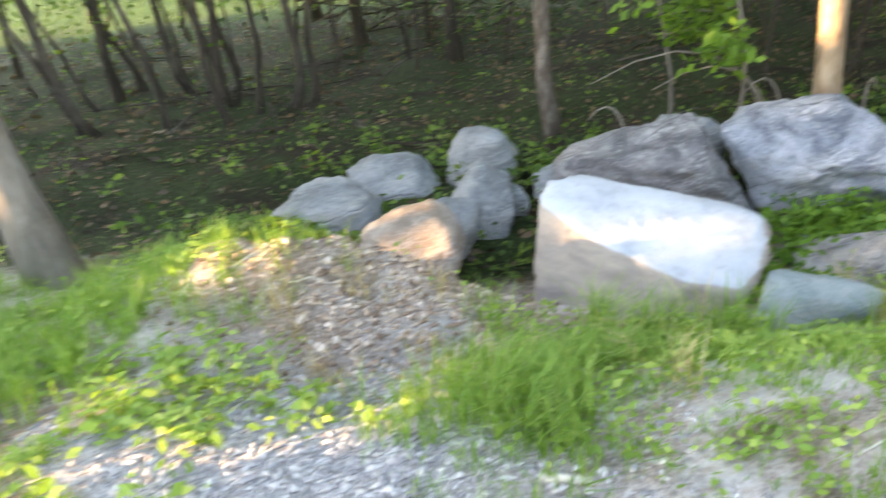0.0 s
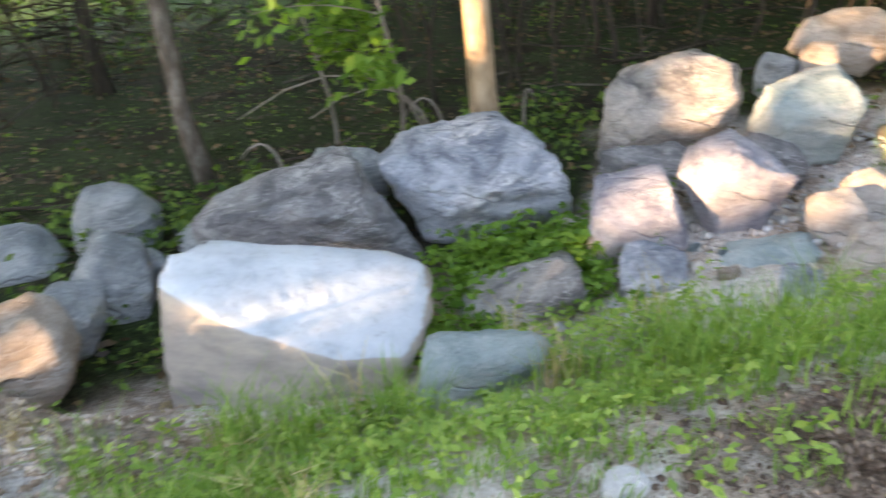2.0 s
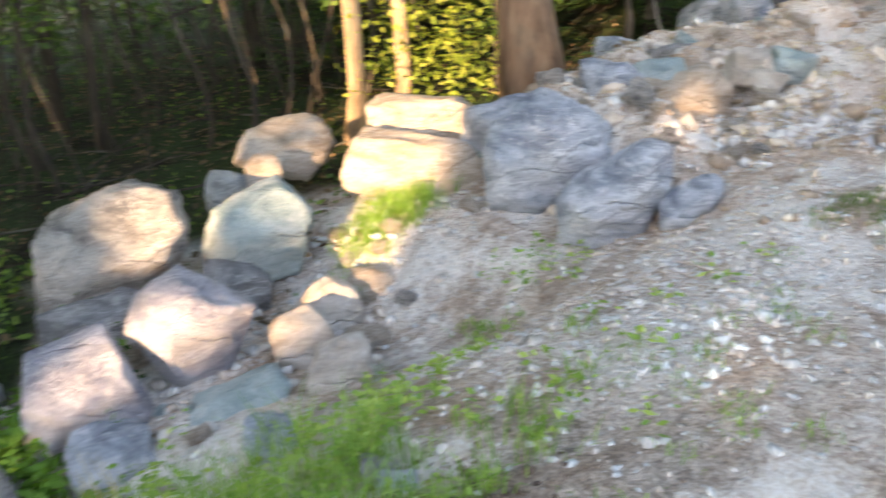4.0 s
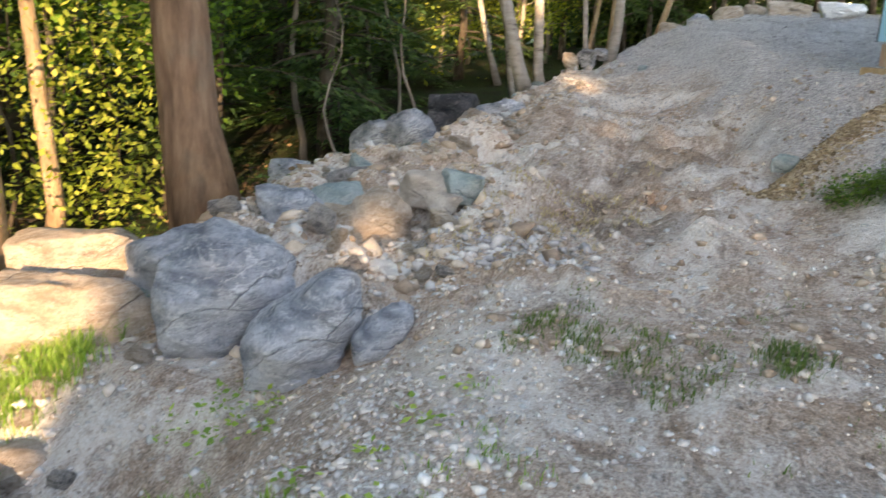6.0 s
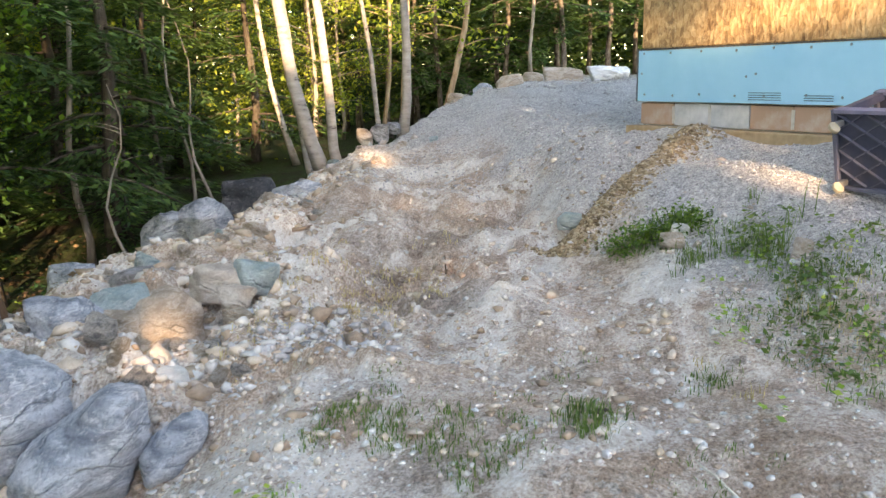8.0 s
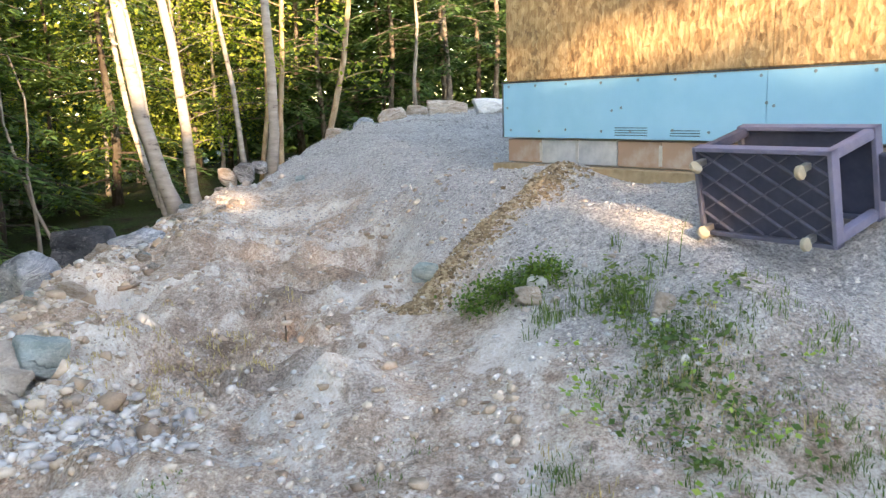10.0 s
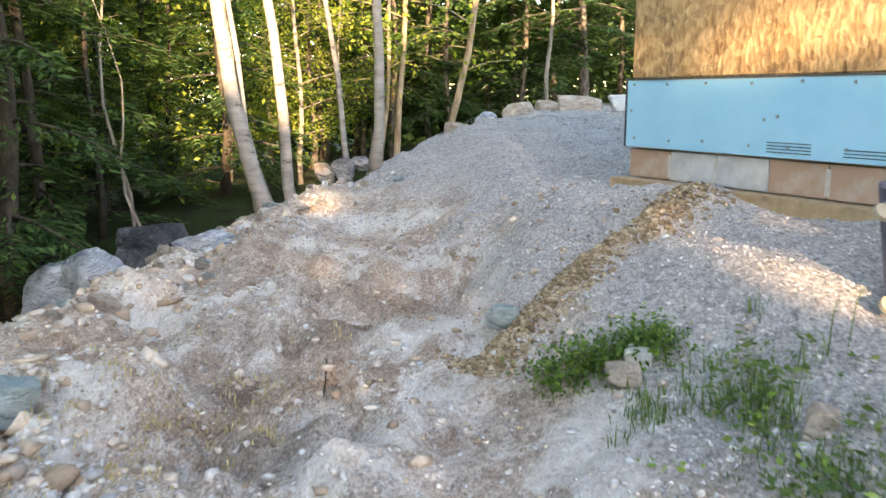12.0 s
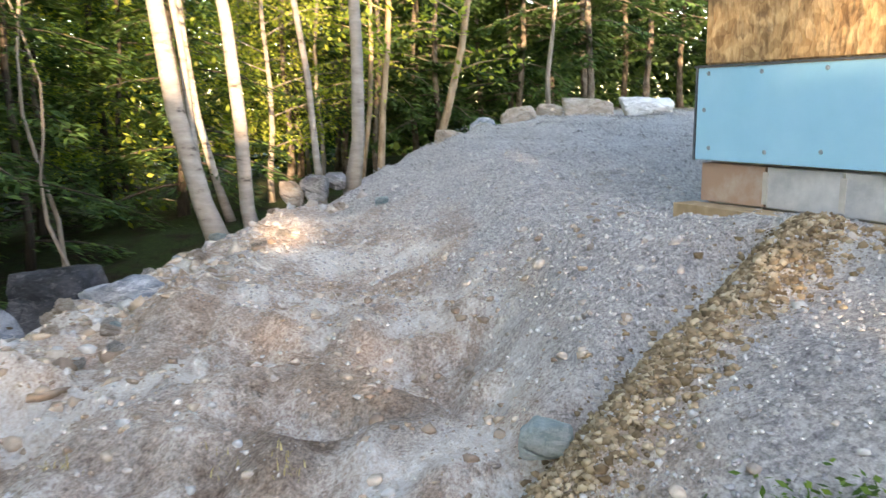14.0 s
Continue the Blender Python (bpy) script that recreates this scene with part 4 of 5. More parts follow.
def along_trench(r, n):
    s, d = r.uniform(-.25, 1.6, n), r.normal(-.06, .12, n)
    return 7.75 + s * .76 + d * .65, .72 - s * .65 + d * .76


scatter_stones("trench_spoil", "tan crumbly clods dug out of a narrow trench", spoil_material(), 16000, along_trench, (.004, .042), 50, .4)


# ---- the building ----
def osb_material():
    m = Nodes("strand_board")
    warp = m.n("TexNoise", Scale=5.0, Detail=2.0)
    m.link(m.obj, warp.inputs["Vector"])
    vec = m.n("VectorMath")
    vec.operation = "MULTIPLY_ADD"
    m.link(warp.outputs["Color"], vec.inputs[0])
    vec.inputs[1].default_value = (.10, .10, .10)
    m.link(m.obj, vec.inputs[2])
    v = m.scaled((1, 1, .42), vec.outputs[0])
    w = m.scaled((1, 1, .8), vec.outputs[0])
    a = m.voronoi(34, out="Color", vec=v)
    col = m.ramp(a, [(0.05, (.20, .115, .05)), (0.35, (.38, .235, .105)), (0.65, (.49, .325, .16)), (0.95, (.62, .46, .26))])
    col = m.mix(0.5, col, m.ramp(m.voronoi(23, out="Color", vec=w), [(0.1, (.16, .09, .04)), (0.5, (.42, .27, .13)), (0.9, (.60, .43, .23))]))
    col = m.mix(0.7, col, m.ramp(m.noise(60, 4, 0.7, m.scaled((1, 1, .3))), [(0.3, (.2, .2, .2)), (0.7, (.8, .8, .8))]), "SOFT_LIGHT")
    col = m.mix(m.ramp(m.noise(7, 6, 0.75, w), [(0.55, (0, 0, 0)), (0.66, (.8, .8, .8))]), col, (.14, .08, .04))
    return m.done(col, 0.75, m.math("ADD", m.voronoi(34, vec=v), m.noise(30, 5, 0.7, v)), 0.5, 0.01)


def plain(name, a, b, scale=8, rough=0.6, bump=0.15, metal=0.0):
    m = Nodes(name)
    col = m.ramp(m.noise(scale, 6, 0.6), [(0.3, a), (0.7, b)])
    return m.done(col, rough, m.noise(scale * 6, 5, 0.7), bump, 0.01, metal=metal)


OSB = osb_material()
BLUE = plain("blue_board", (.26, .55, .74), (.33, .62, .80), 2.5, 0.55, 0.08)
SCREW = plain("grey_screw_washer", (.16, .20, .24), (.25, .30, .34), 30, 0.5)
TIMBER = plain("weathered_timber", (.26, .18, .10), (.46, .34, .21), 12, 0.85, 0.3)
MORTAR = plain("mortar", (.42, .40, .37), (.56, .53, .49), 20, 0.9, 0.3)
PRINT = plain("dark_print", (.05, .09, .14), (.07, .11, .17), 20, 0.7)
FLASH = plain("dark_edge_strip", (.06, .07, .08), (.11, .12, .13), 20, 0.6)


def block_material():
    m = Nodes("concrete_block")
    col = m.ramp(m.random(), [(0, (.30, .19, .13)), (.70, (.40, .27, .20)), (.84, (.36, .35, .34)), (1, (.44, .46, .49))])
    col = m.mix(m.ramp(m.noise(4, 5, 0.65), [(0.5, (0, 0, 0)), (0.68, (.6, .6, .6))]), col, (.52, .49, .45))
    return m.done(col, 0.92, m.noise(50, 6, 0.75), 0.5, 0.012)


HOUSE = Matrix(((-.79, .61, 0, 9.69), (-.61, -.79, 0, 0.0), (0, 0, 1, 0), (0, 0, 0, 1)))
LENGTH, DEEP = 7.4, 6.0
house = new("house")
house.matrix_world = HOUSE
tagged(house, "unfinished house corner, bare strand board over a blue skirting", "house")
# walls with thickness, the ring closed behind
bm = box_bm((LENGTH - .004, .15, 3.3), (LENGTH / 2, .095, 3.15))
part("wall", bm, OSB, house, "bare strand board sheathing on studs")
part("wall", box_bm((.15, DEEP, 3.3), (.095, DEEP / 2 + .18, 3.15)), OSB, house)
part("wall", box_bm((.15, DEEP, 3.3), (LENGTH - .095, DEEP / 2 + .18, 3.15)), OSB, house)
part("wall", box_bm((LENGTH, .15, 3.3), (LENGTH / 2, DEEP + .27, 3.15)), OSB, house)
for k in range(6):
    w = 1.22 if k < 5 else LENGTH - 6.1
    part("board", box_bm((w - .004, .012, 2.95), (k * 1.22 + w / 2, .012, 3.32)), OSB, house)
# out of view; closes the box, overhang added to shade the wall top
part("roof", box_bm((LENGTH + .9, DEEP + 1.2, .22), (LENGTH / 2, DEEP / 2 + .2, 4.93), .02), FLASH, house, "plain dark roof deck, unseen, its overhang added for shade")
part("skirting_backing", box_bm((LENGTH - .02, .10, .70), (LENGTH / 2, .12, 1.50)), MORTAR, house)
part("foundation_wall", box_bm((.14, DEEP, .95), (.12, DEEP / 2 + .2, 1.3)), MORTAR, house)
for k in range(3):
    w = 2.44
    sheet = part("skirting_panel", box_bm((w - .005, .018, .447), (-.02 + k * w + w / 2, -.010, 1.599), .003), BLUE, house, "light blue skirting sheet fixed with washered screws")
part("skirting_panel", box_bm((.018, DEEP, .447), (-.030, DEEP / 2 + .02, 1.599), .003), BLUE, house)
part("edge_strip", box_bm((LENGTH + .04, .026, .010), (LENGTH / 2 - .02, -.012, 1.830)), FLASH, house)
part("edge_strip", box_bm((.008, .024, .455), (-.024, -.014, 1.60)), FLASH, house)


def screw_mesh():
    bm = bmesh.new()
    bmesh.ops.create_cone(bm, cap_ends=True, segments=10, radius1=.011, radius2=.008, depth=.006, matrix=Matrix.Rotation(radians(90), 4, "X"))
    me = bpy.data.meshes.new("screw")
    bm.to_mesh(me)
    bm.free()
    return me


screw = screw_mesh()
spots = []
for k in range(20):
    spots.append((.05 + k * .335 + .02 * math.sin(k * 5.1), 1.795 + .006 * math.sin(k * 3.3)))
    spots.append((.07 + k * .325 + .025 * math.sin(k * 2.7), 1.435 + .008 * math.sin(k * 4.1)))
spots += [(.03, 1.62), (1.17, 1.585), (1.26, 1.605), (2.42, 1.62), (2.47, 1.60), (4.86, 1.6)]
for x, z in spots:
    add("screw", screw, SCREW, house).location = (x, -.022, z)
for x0, rows, w in ((1.20, 4, .30), (1.70, 3, .24)):
    for k in range(rows):
        part("print_bar", box_bm((w, .002, .006), (x0 + w / 2, -.0205, 1.405 + k * .018)), PRINT, house)
BLOCK = block_material()
BLOCK_PALE = plain("mortar_smeared_block", (.36, .37, .39), (.58, .58, .58), 9, 0.92, 0.5)
bme = box_bm((.39, .09, .19), (0, 0, 0), .006)
block_me = bpy.data.meshes.new("block")
bme.to_mesh(block_me)
bme.free()
for k in range(18):
    b = add("block", block_me, BLOCK, house)
    if k in (1, 2, 6):
        b.material_slots[0].link, b.material_slots[0].material = "OBJECT", BLOCK_PALE
    b.location = (.20 + k * .40, .055 + .004 * math.sin(k * 3), 1.265)
for k in range(18):
    if (k * 7) % 5 < 3:
        part("mortar_smear", box_bm((.03, .006, .15), (.40 + k * .40, .008, 1.26), .002), MORTAR, house, "pale mortar in a block joint")
for k, (a, b) in enumerate(((-.06, 1.05), (1.06, 2.06), (2.07, 4.4), (4.41, 7.3))):
    part("sill_timber", box_bm((b - a - .006, .14, .11), ((a + b) / 2, -.045 + .01 * (k % 2), 1.105), .006), TIMBER, house, "weathered footing timber at the foot of the wall")

# ---- the tipped plastic cart ----
CART = plain("dark_blue_grey_plastic", (.040, .045, .080), (.062, .068, .11), 14, 0.45, 0.15)
CART_PALE = plain("sun_faded_plastic", (.16, .16, .25), (.23, .22, .31), 9, 0.5, 0.15)
# ribs and edges get a lighter colour for the light they catch
CART_RIB = plain("lit_edge_plastic", (.075, .080, .125), (.115, .12, .17), 14, 0.45, 0.15)
WHEEL = plain("cream_castor_wheel", (.30, .26, .19), (.42, .38, .29), 20, 0.6)
STEEL = plain("dull_steel", (.30, .30, .30), (.42, .42, .41), 30, 0.4, 0.1, 0.8)
cart = new("utility_cart")
cw, ch, cd = .78, .50, .46
cart.matrix_world = Matrix(((-.80, .60, 0, 7.10), (-.60, -.80, 0, -.86), (0, 0, 1, gz(7.0, -1.4) - .01), (0, 0, 0, 1))) @ Matrix.Rotation(radians(13), 4, "X")
tagged(cart, "dark plastic utility cart with ribbed shelves, tipped over on gravel", "cart")


def ribbed_shelf(name, y, face, label):
    shelf = part(name, box_bm((cw - .03, .014, ch - .03), (cw / 2, y, ch / 2), .003), CART, cart, label)
    for at, size in (((cw / 2, y, .012), (cw, .07, .024)), ((cw / 2, y, ch - .012), (cw, .07, .024)), ((.012, y, ch / 2), (.024, .07, ch)), ((cw - .012, y, ch / 2), (.024, .07, ch))):
        part("rim", box_bm(size, at, .004), CART_PALE if at[2] > ch * .8 or at[0] > cw * .8 else CART_RIB, shelf)
    # diagonal stiffening ribs, cut to the tray
    for sign in (1, -1):
        for k in range(-7, 12):
            c = k * .115
            pts = []
            for x in np.linspace(.03, cw - .03, 60):
                z = ch / 2 + sign * .62 * (x - cw / 2) + (c - .23) * 1.0
                if .026 < z < ch - .026:
                    pts.append((x, z))
            if len(pts) > 5:
                (xa, za), (xb, zb) = pts[0], pts[-1]
                ln = math.hypot(xb - xa, zb - za)
                bm = box_bm((ln, .022, .007), (0, 0, 0))
                bmesh.ops.transform(bm, matrix=Matrix.Translation(((xa + xb) / 2, y + face * .017, (za + zb) / 2)) @ Matrix.Rotation(-math.atan2(zb - za, xb - xa), 4, "Y"), verts=bm.verts)
                part("rib", bm, CART_RIB, shelf)
    return shelf


ribbed_shelf("lower_shelf", .035, -1, "ribbed underside of the lower shelf")
ribbed_shelf("upper_shelf", cd, 1, "ribbed upper shelf")
for x in (.035, cw - .035):
    for z in (.035, ch - .035):
        part("post", box_bm((.055, cd - .05, .055), (x, cd / 2 + .02, z), .012), CART_PALE if x > .4 else CART, cart, "faded corner post" if x > .4 else "")
part("handle", box_bm((.05, .05, ch * .5), (cw + .05, cd - .05, ch / 2), .012), CART, cart)
for x in (.07, cw - .12):
    for z in (.055, ch - .075):
        bm = bmesh.new()
        bmesh.ops.create_cone(bm, cap_ends=True, segments=20, radius1=.036, radius2=.036, depth=.026, matrix=Matrix.Translation((x, -.075, z - .012)) @ Matrix.Rotation(radians(50 if x < .3 else 80), 4, "Y"))
        bmesh.ops.bevel(bm, geom=[e for e in bm.edges], offset=.004, segments=1, affect="EDGES")
        castor = part("castor", box_bm((.035, .055, .035), (x, -.025, z), .006), STEEL, cart, "swivel castor fork")
        part("wheel", bm, WHEEL, castor, "cream castor wheel")


# ---- plants ----
def diamonds(c, size, r, flat=.5, long=1.0):
    """Small pointed leaves at c (n, 3), as bent pairs of triangles in one quad each."""
    n = len(c)
    d = r.normal(size=(n, 3))
    d[:, 2] *= 1 - flat
    d /= np.linalg.norm(d, axis=1)[:, None]
    w = r.normal(size=(n, 3))
    w[:, 2] *= flat * .6
    w -= d * (w * d).sum(1)[:, None]
    w /= np.linalg.norm(w, axis=1)[:, None]
    s = np.asarray(size).reshape(-1, 1) * np.ones((n, 1))
    up = np.array((0, 0, 1.0))
    return np.stack([c - d * s * .5 * long, c + w * s * .3 - up * s * .05, c + d * s * .5 * long - up * s * .12, c - w * s * .3 - up * s * .05], 1)


def sprays(c, d, size, r):
    """Narrow drooping twigs of needles at c, each along d."""
    n = len(c)
    d = d + r.normal(0, .22, (n, 3))
    d /= np.linalg.norm(d, axis=1)[:, None]
    w = np.stack([-d[:, 1], d[:, 0], r.normal(0, .35, n)], 1)
    w /= np.linalg.norm(w, axis=1)[:, None]
    s = np.asarray(size).reshape(-1, 1)
    drop = np.array((0, 0, .12)) * s
    return np.stack([c - d * s * .5, c + w * s * .17, c + d * s * .6 - drop, c - w * s * .17], 1)


def branch_line(start, angle, length, rise, droop, r, n=6):
    p, out = Vector(start), []
    for k in range(n):
        t = k / (n - 1)
        out.append((start[0] + math.cos(angle) * length * t + r.normal(0, .02 * length) * t, start[1] + math.sin(angle) * length * t + r.normal(0, .02 * length) * t, start[2] + length * (rise * t - droop * t * t)))
    return np.array(out)


def tree(name, label, xy, height, r0, lean=(0, 0), seed=1, bark=None, leaf=None, kind="broad", low=2.0, reach=1.8, branches=18, leaves=900, leaf_size=.09, bend=.05, group="trees of the wood", z=None, own_limbs=False):
    r = np.random.default_rng(seed)
    x, y = xy
    z0 = (gz(x, y) if z is None else z) - .08
    top = new(name)
    top.location = (x, y, z0)
    tagged(top, label, "tree", group)
    n = 10
    px = [lean[0] * height * k / (n - 1) + bend * math.sin(k * 1.1 + seed) * (k > 0) for k in range(n)]
    py = [lean[1] * height * k / (n - 1) + bend * math.cos(k * 1.3 + seed) * (k > 0) for k in range(n)]
    pz = [height * (k / (n - 1)) ** 1.25 for k in range(n)]
    rad = [r0 * (1.28 if k == 0 else 1 - .8 * k / (n - 1)) for k in range(n)]
    v, f = tube(list(zip(px, py, pz)), rad, 12 if r0 > .05 else 7)
    add("trunk", mesh_from("trunk", v, f, True), bark, top)
    limbs, cen, way = [], [], []
    for b in range(branches):
        t = (b + r.random()) / branches
        h = low + (height * .96 - low) * t
        sx, sy = float(np.interp(h, pz, px)), float(np.interp(h, pz, py))
        a = r.uniform(0, 6.283)
        if kind == "needle":
            ln = reach * (1 - .75 * t) * r.uniform(.6, 1.1)
            line = branch_line((sx, sy, h), a, ln, .02, .28, r)
        else:
            ln = reach * (.55 + .6 * math.sin(3.0 * t + .2)) * r.uniform(.5, 1.1)
            line = branch_line((sx, sy, h), a, ln, .45, .25, r)
        rb = max(.006, float(np.interp(h, pz, rad)) * .32)
        limbs.append(tube([tuple(q) for q in line], list(np.linspace(rb, rb * .2, len(line))), 5))
        m = max(4, int(leaves / branches * (1.3 - .6 * t)))
        u = r.random(m) ** .7
        k = np.minimum((u * (len(line) - 1)).astype(int), len(line) - 2)
        fr = (u * (len(line) - 1) - k)[:, None]
        q = line[k] * (1 - fr) + line[k + 1] * fr
        if kind == "needle":
            wide = .30 * ln * (1.1 - u)[:, None] + .04
            side = np.array((-math.sin(a), math.cos(a), 0))
            off = r.uniform(-1, 1, (m, 1))
            q = q + side * off * wide + r.normal(0, .03, (m, 3))
            way.append(side * np.sign(off) * .75 + np.array((math.cos(a), math.sin(a), -.18)))
            q[:, 2] -= .10 * np.abs(r.normal(0, .6, m))
        else:
            q = q + r.normal(0, .16 * reach * .55, (m, 3)) * (.4 + u)[:, None]
        cen.append(q)
    if own_limbs:
        for v, f in limbs:
            add("limb", mesh_from("limb", v, f, True), bark, top)
    else:
        v, f = merge(limbs)
        tagged(add("branchwork", mesh_from("branchwork", v, f, True), bark, top), kind="stuff")
    if leaf is not None and leaves:
        c = np.concatenate(cen)
        size = leaf_size * r.uniform(.6, 1.3, len(c))
        shape = sprays(c, np.concatenate(way), size * 1.9, r) if kind == "needle" else diamonds(c, size, r, .45)
        add("crown", quads_mesh("crown", shape, 4), leaf, top)
    return top


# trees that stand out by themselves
tree("pine_tree", "slim pine trunk glowing in low sun behind the boulders", (2.20, 5.25), 9, .092, (.0, .0), 3, BARK_LIT, LEAF_WOOD, "broad", 4.5, 1.6, 14, 500)
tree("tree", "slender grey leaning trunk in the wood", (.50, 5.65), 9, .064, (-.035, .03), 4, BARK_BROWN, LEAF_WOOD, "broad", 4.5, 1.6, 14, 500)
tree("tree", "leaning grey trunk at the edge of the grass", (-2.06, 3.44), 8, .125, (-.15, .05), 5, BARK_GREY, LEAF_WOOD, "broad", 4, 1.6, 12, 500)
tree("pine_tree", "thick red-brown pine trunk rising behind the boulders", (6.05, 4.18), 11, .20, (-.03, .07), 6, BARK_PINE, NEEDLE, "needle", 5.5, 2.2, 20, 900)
tree("tree", "pale trunk catching the sun behind a boulder", (6.1, 6.1), 8, .085, (0, 0), 7, BARK_LIT, LEAF_BACKLIT, "broad", 3.5, 1.5, 14, 700)
tree("tree", "forked pale trunk catching the sun", (6.55, 6.0), 8, .075, (.04, 0), 8, BARK_LIT, LEAF_BACKLIT, "broad", 2.5, 1.5, 14, 700)
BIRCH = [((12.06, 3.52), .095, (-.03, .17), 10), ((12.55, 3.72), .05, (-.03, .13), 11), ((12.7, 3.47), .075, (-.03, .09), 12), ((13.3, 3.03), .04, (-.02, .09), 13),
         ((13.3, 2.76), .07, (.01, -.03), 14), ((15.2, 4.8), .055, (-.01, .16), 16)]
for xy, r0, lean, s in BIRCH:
    tree("birch_tree", "pale birch trunk at the edge of the gravel", xy, 9, r0, lean, s, BARK_BIRCH, LEAF_BACKLIT, "broad", 2.8, 1.7, 16, 900, .07, group="birches", own_limbs=True)
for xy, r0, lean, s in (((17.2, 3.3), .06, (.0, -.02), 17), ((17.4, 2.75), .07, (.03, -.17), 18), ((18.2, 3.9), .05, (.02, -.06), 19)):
    tree("tree", "pale trunk in full sun behind the gravel", xy, 9, r0, lean, s, BARK_LIT, LEAF_BACKLIT, "broad", 1.8, 1.8, 18, 1300, .10)
tree("tree", "thin forked young tree behind the far boulders", (19.2, .95), 5, .05, (.03, 0), 23, BARK_GREY, LEAF_WOOD, "broad", 1.4, 1.2, 12, 250)

for xy, h, r0, lean, s in (((9.25, 4.95), 2.2, .022, (.02, -.03), 31), ((12.9, 5.65), 5, .03, (-.02, .07), 32), ((12.35, 5.15), 3.6, .026, (-.02, .12), 33), ((11.0, 6.2), 6, .05, (.0, .02), 34)):
    tree("sapling", "thin bare grey stem in front of the dark wood", xy, h, r0, lean, s, BARK_GREY, LEAF_WOOD, "broad", h * .6, .5, 7, 90, .06, .07, "bare stems")
for xy, h, s in (((8.4, 6.3), 6.5, 41), ((9.6, 6.9), 7, 42), ((7.6, 7.0), 7, 43)):
    tree("tree", "leafy young hardwood hanging over the edge of the wood", xy, h, .05, (.02, -.03), s, BARK_DARK, LEAF_YOUNG, "broad", 1.3, 1.7, 34, 5200, .075)

# the wood: dark conifers and thin stems
wood = np.random.default_rng(91)
spots = []


def far_enough(x, y, gap):
    return all((x - a) ** 2 + (y - b) ** 2 > gap * gap for a, b in spots)


def plant_zone(count, x0, x1, y0, y1, gap, make):
    made = tries = 0
    while made < count and tries < count * 40:
        tries += 1
        x, y = wood.uniform(x0, x1), wood.uniform(y0, y1)
        if y > edge_y(x) + 1.3 and far_enough(x, y, gap):
            spots.append((x, y))
            make(x, y, int(wood.integers(100, 99999)))
            made += 1


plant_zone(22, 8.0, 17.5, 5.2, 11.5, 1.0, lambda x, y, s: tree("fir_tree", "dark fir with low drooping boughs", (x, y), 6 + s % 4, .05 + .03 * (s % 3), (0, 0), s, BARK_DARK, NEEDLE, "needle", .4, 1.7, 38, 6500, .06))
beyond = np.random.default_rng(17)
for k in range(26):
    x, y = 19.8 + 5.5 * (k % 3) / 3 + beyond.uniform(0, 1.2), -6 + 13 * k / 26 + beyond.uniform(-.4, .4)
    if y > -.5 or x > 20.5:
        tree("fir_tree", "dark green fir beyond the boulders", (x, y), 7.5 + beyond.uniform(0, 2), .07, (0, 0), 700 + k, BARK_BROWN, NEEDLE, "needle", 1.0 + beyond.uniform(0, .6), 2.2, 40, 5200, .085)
plant_zone(12, 17, 26, 4.5, 12, 1.2, lambda x, y, s: tree("tree", "young leafy tree lit from the side", (x, y), 7, .05, (0, 0), s, BARK_GREY, LEAF_BACKLIT, "broad", .8, 1.8, 28, 6000, .06))
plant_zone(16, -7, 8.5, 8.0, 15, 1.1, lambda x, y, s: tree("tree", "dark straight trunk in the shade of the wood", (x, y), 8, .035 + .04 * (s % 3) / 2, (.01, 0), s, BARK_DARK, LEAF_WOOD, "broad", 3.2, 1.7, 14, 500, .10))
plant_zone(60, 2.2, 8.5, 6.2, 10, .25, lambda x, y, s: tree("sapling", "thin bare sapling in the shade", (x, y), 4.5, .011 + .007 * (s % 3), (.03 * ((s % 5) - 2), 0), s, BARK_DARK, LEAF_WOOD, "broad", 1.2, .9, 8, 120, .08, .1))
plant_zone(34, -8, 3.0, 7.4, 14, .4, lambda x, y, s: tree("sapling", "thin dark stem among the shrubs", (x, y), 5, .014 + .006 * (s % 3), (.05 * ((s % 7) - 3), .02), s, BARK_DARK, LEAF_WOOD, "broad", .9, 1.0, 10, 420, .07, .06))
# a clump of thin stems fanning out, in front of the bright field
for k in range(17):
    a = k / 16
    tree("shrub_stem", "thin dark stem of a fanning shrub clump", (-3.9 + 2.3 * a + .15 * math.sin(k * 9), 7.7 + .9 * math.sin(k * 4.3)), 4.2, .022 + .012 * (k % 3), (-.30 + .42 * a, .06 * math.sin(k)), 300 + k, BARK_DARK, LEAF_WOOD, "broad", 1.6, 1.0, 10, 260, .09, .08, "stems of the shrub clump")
# saplings with fresh bright leaves
tree("sapling", "young sapling with fresh bright green leaves", (1.72, 5.5), 2.8, .016, (-.05, 0), 401, BARK_GREY, LEAF_YOUNG, "broad", .55, .75, 18, 1500, .085, .04, own_limbs=True)
tree("sapling", "young sapling with fresh bright green leaves", (1.35, 6.1), 2.8, .016, (-.05, 0), 402, BARK_GREY, LEAF_YOUNG, "broad", .7, .8, 14, 900, .085, .04, own_limbs=True)

# undergrowth, fallen sticks and dead leaves in the wood
def clump_cloud(name, label, material, centres, spread_by, per, size, seed, flat=.45, kind_name="bush"):
    r = np.random.default_rng(seed)
    c = np.repeat(np.asarray(centres), per, 0)
    c = c + r.normal(size=c.shape) * np.repeat(np.asarray(spread_by), per, 0)
    return tagged(add(name, quads_mesh(name, diamonds(c, size * r.uniform(.5, 1.4, len(c)), r, flat), 4), material), label, kind_name, kind="stuff")


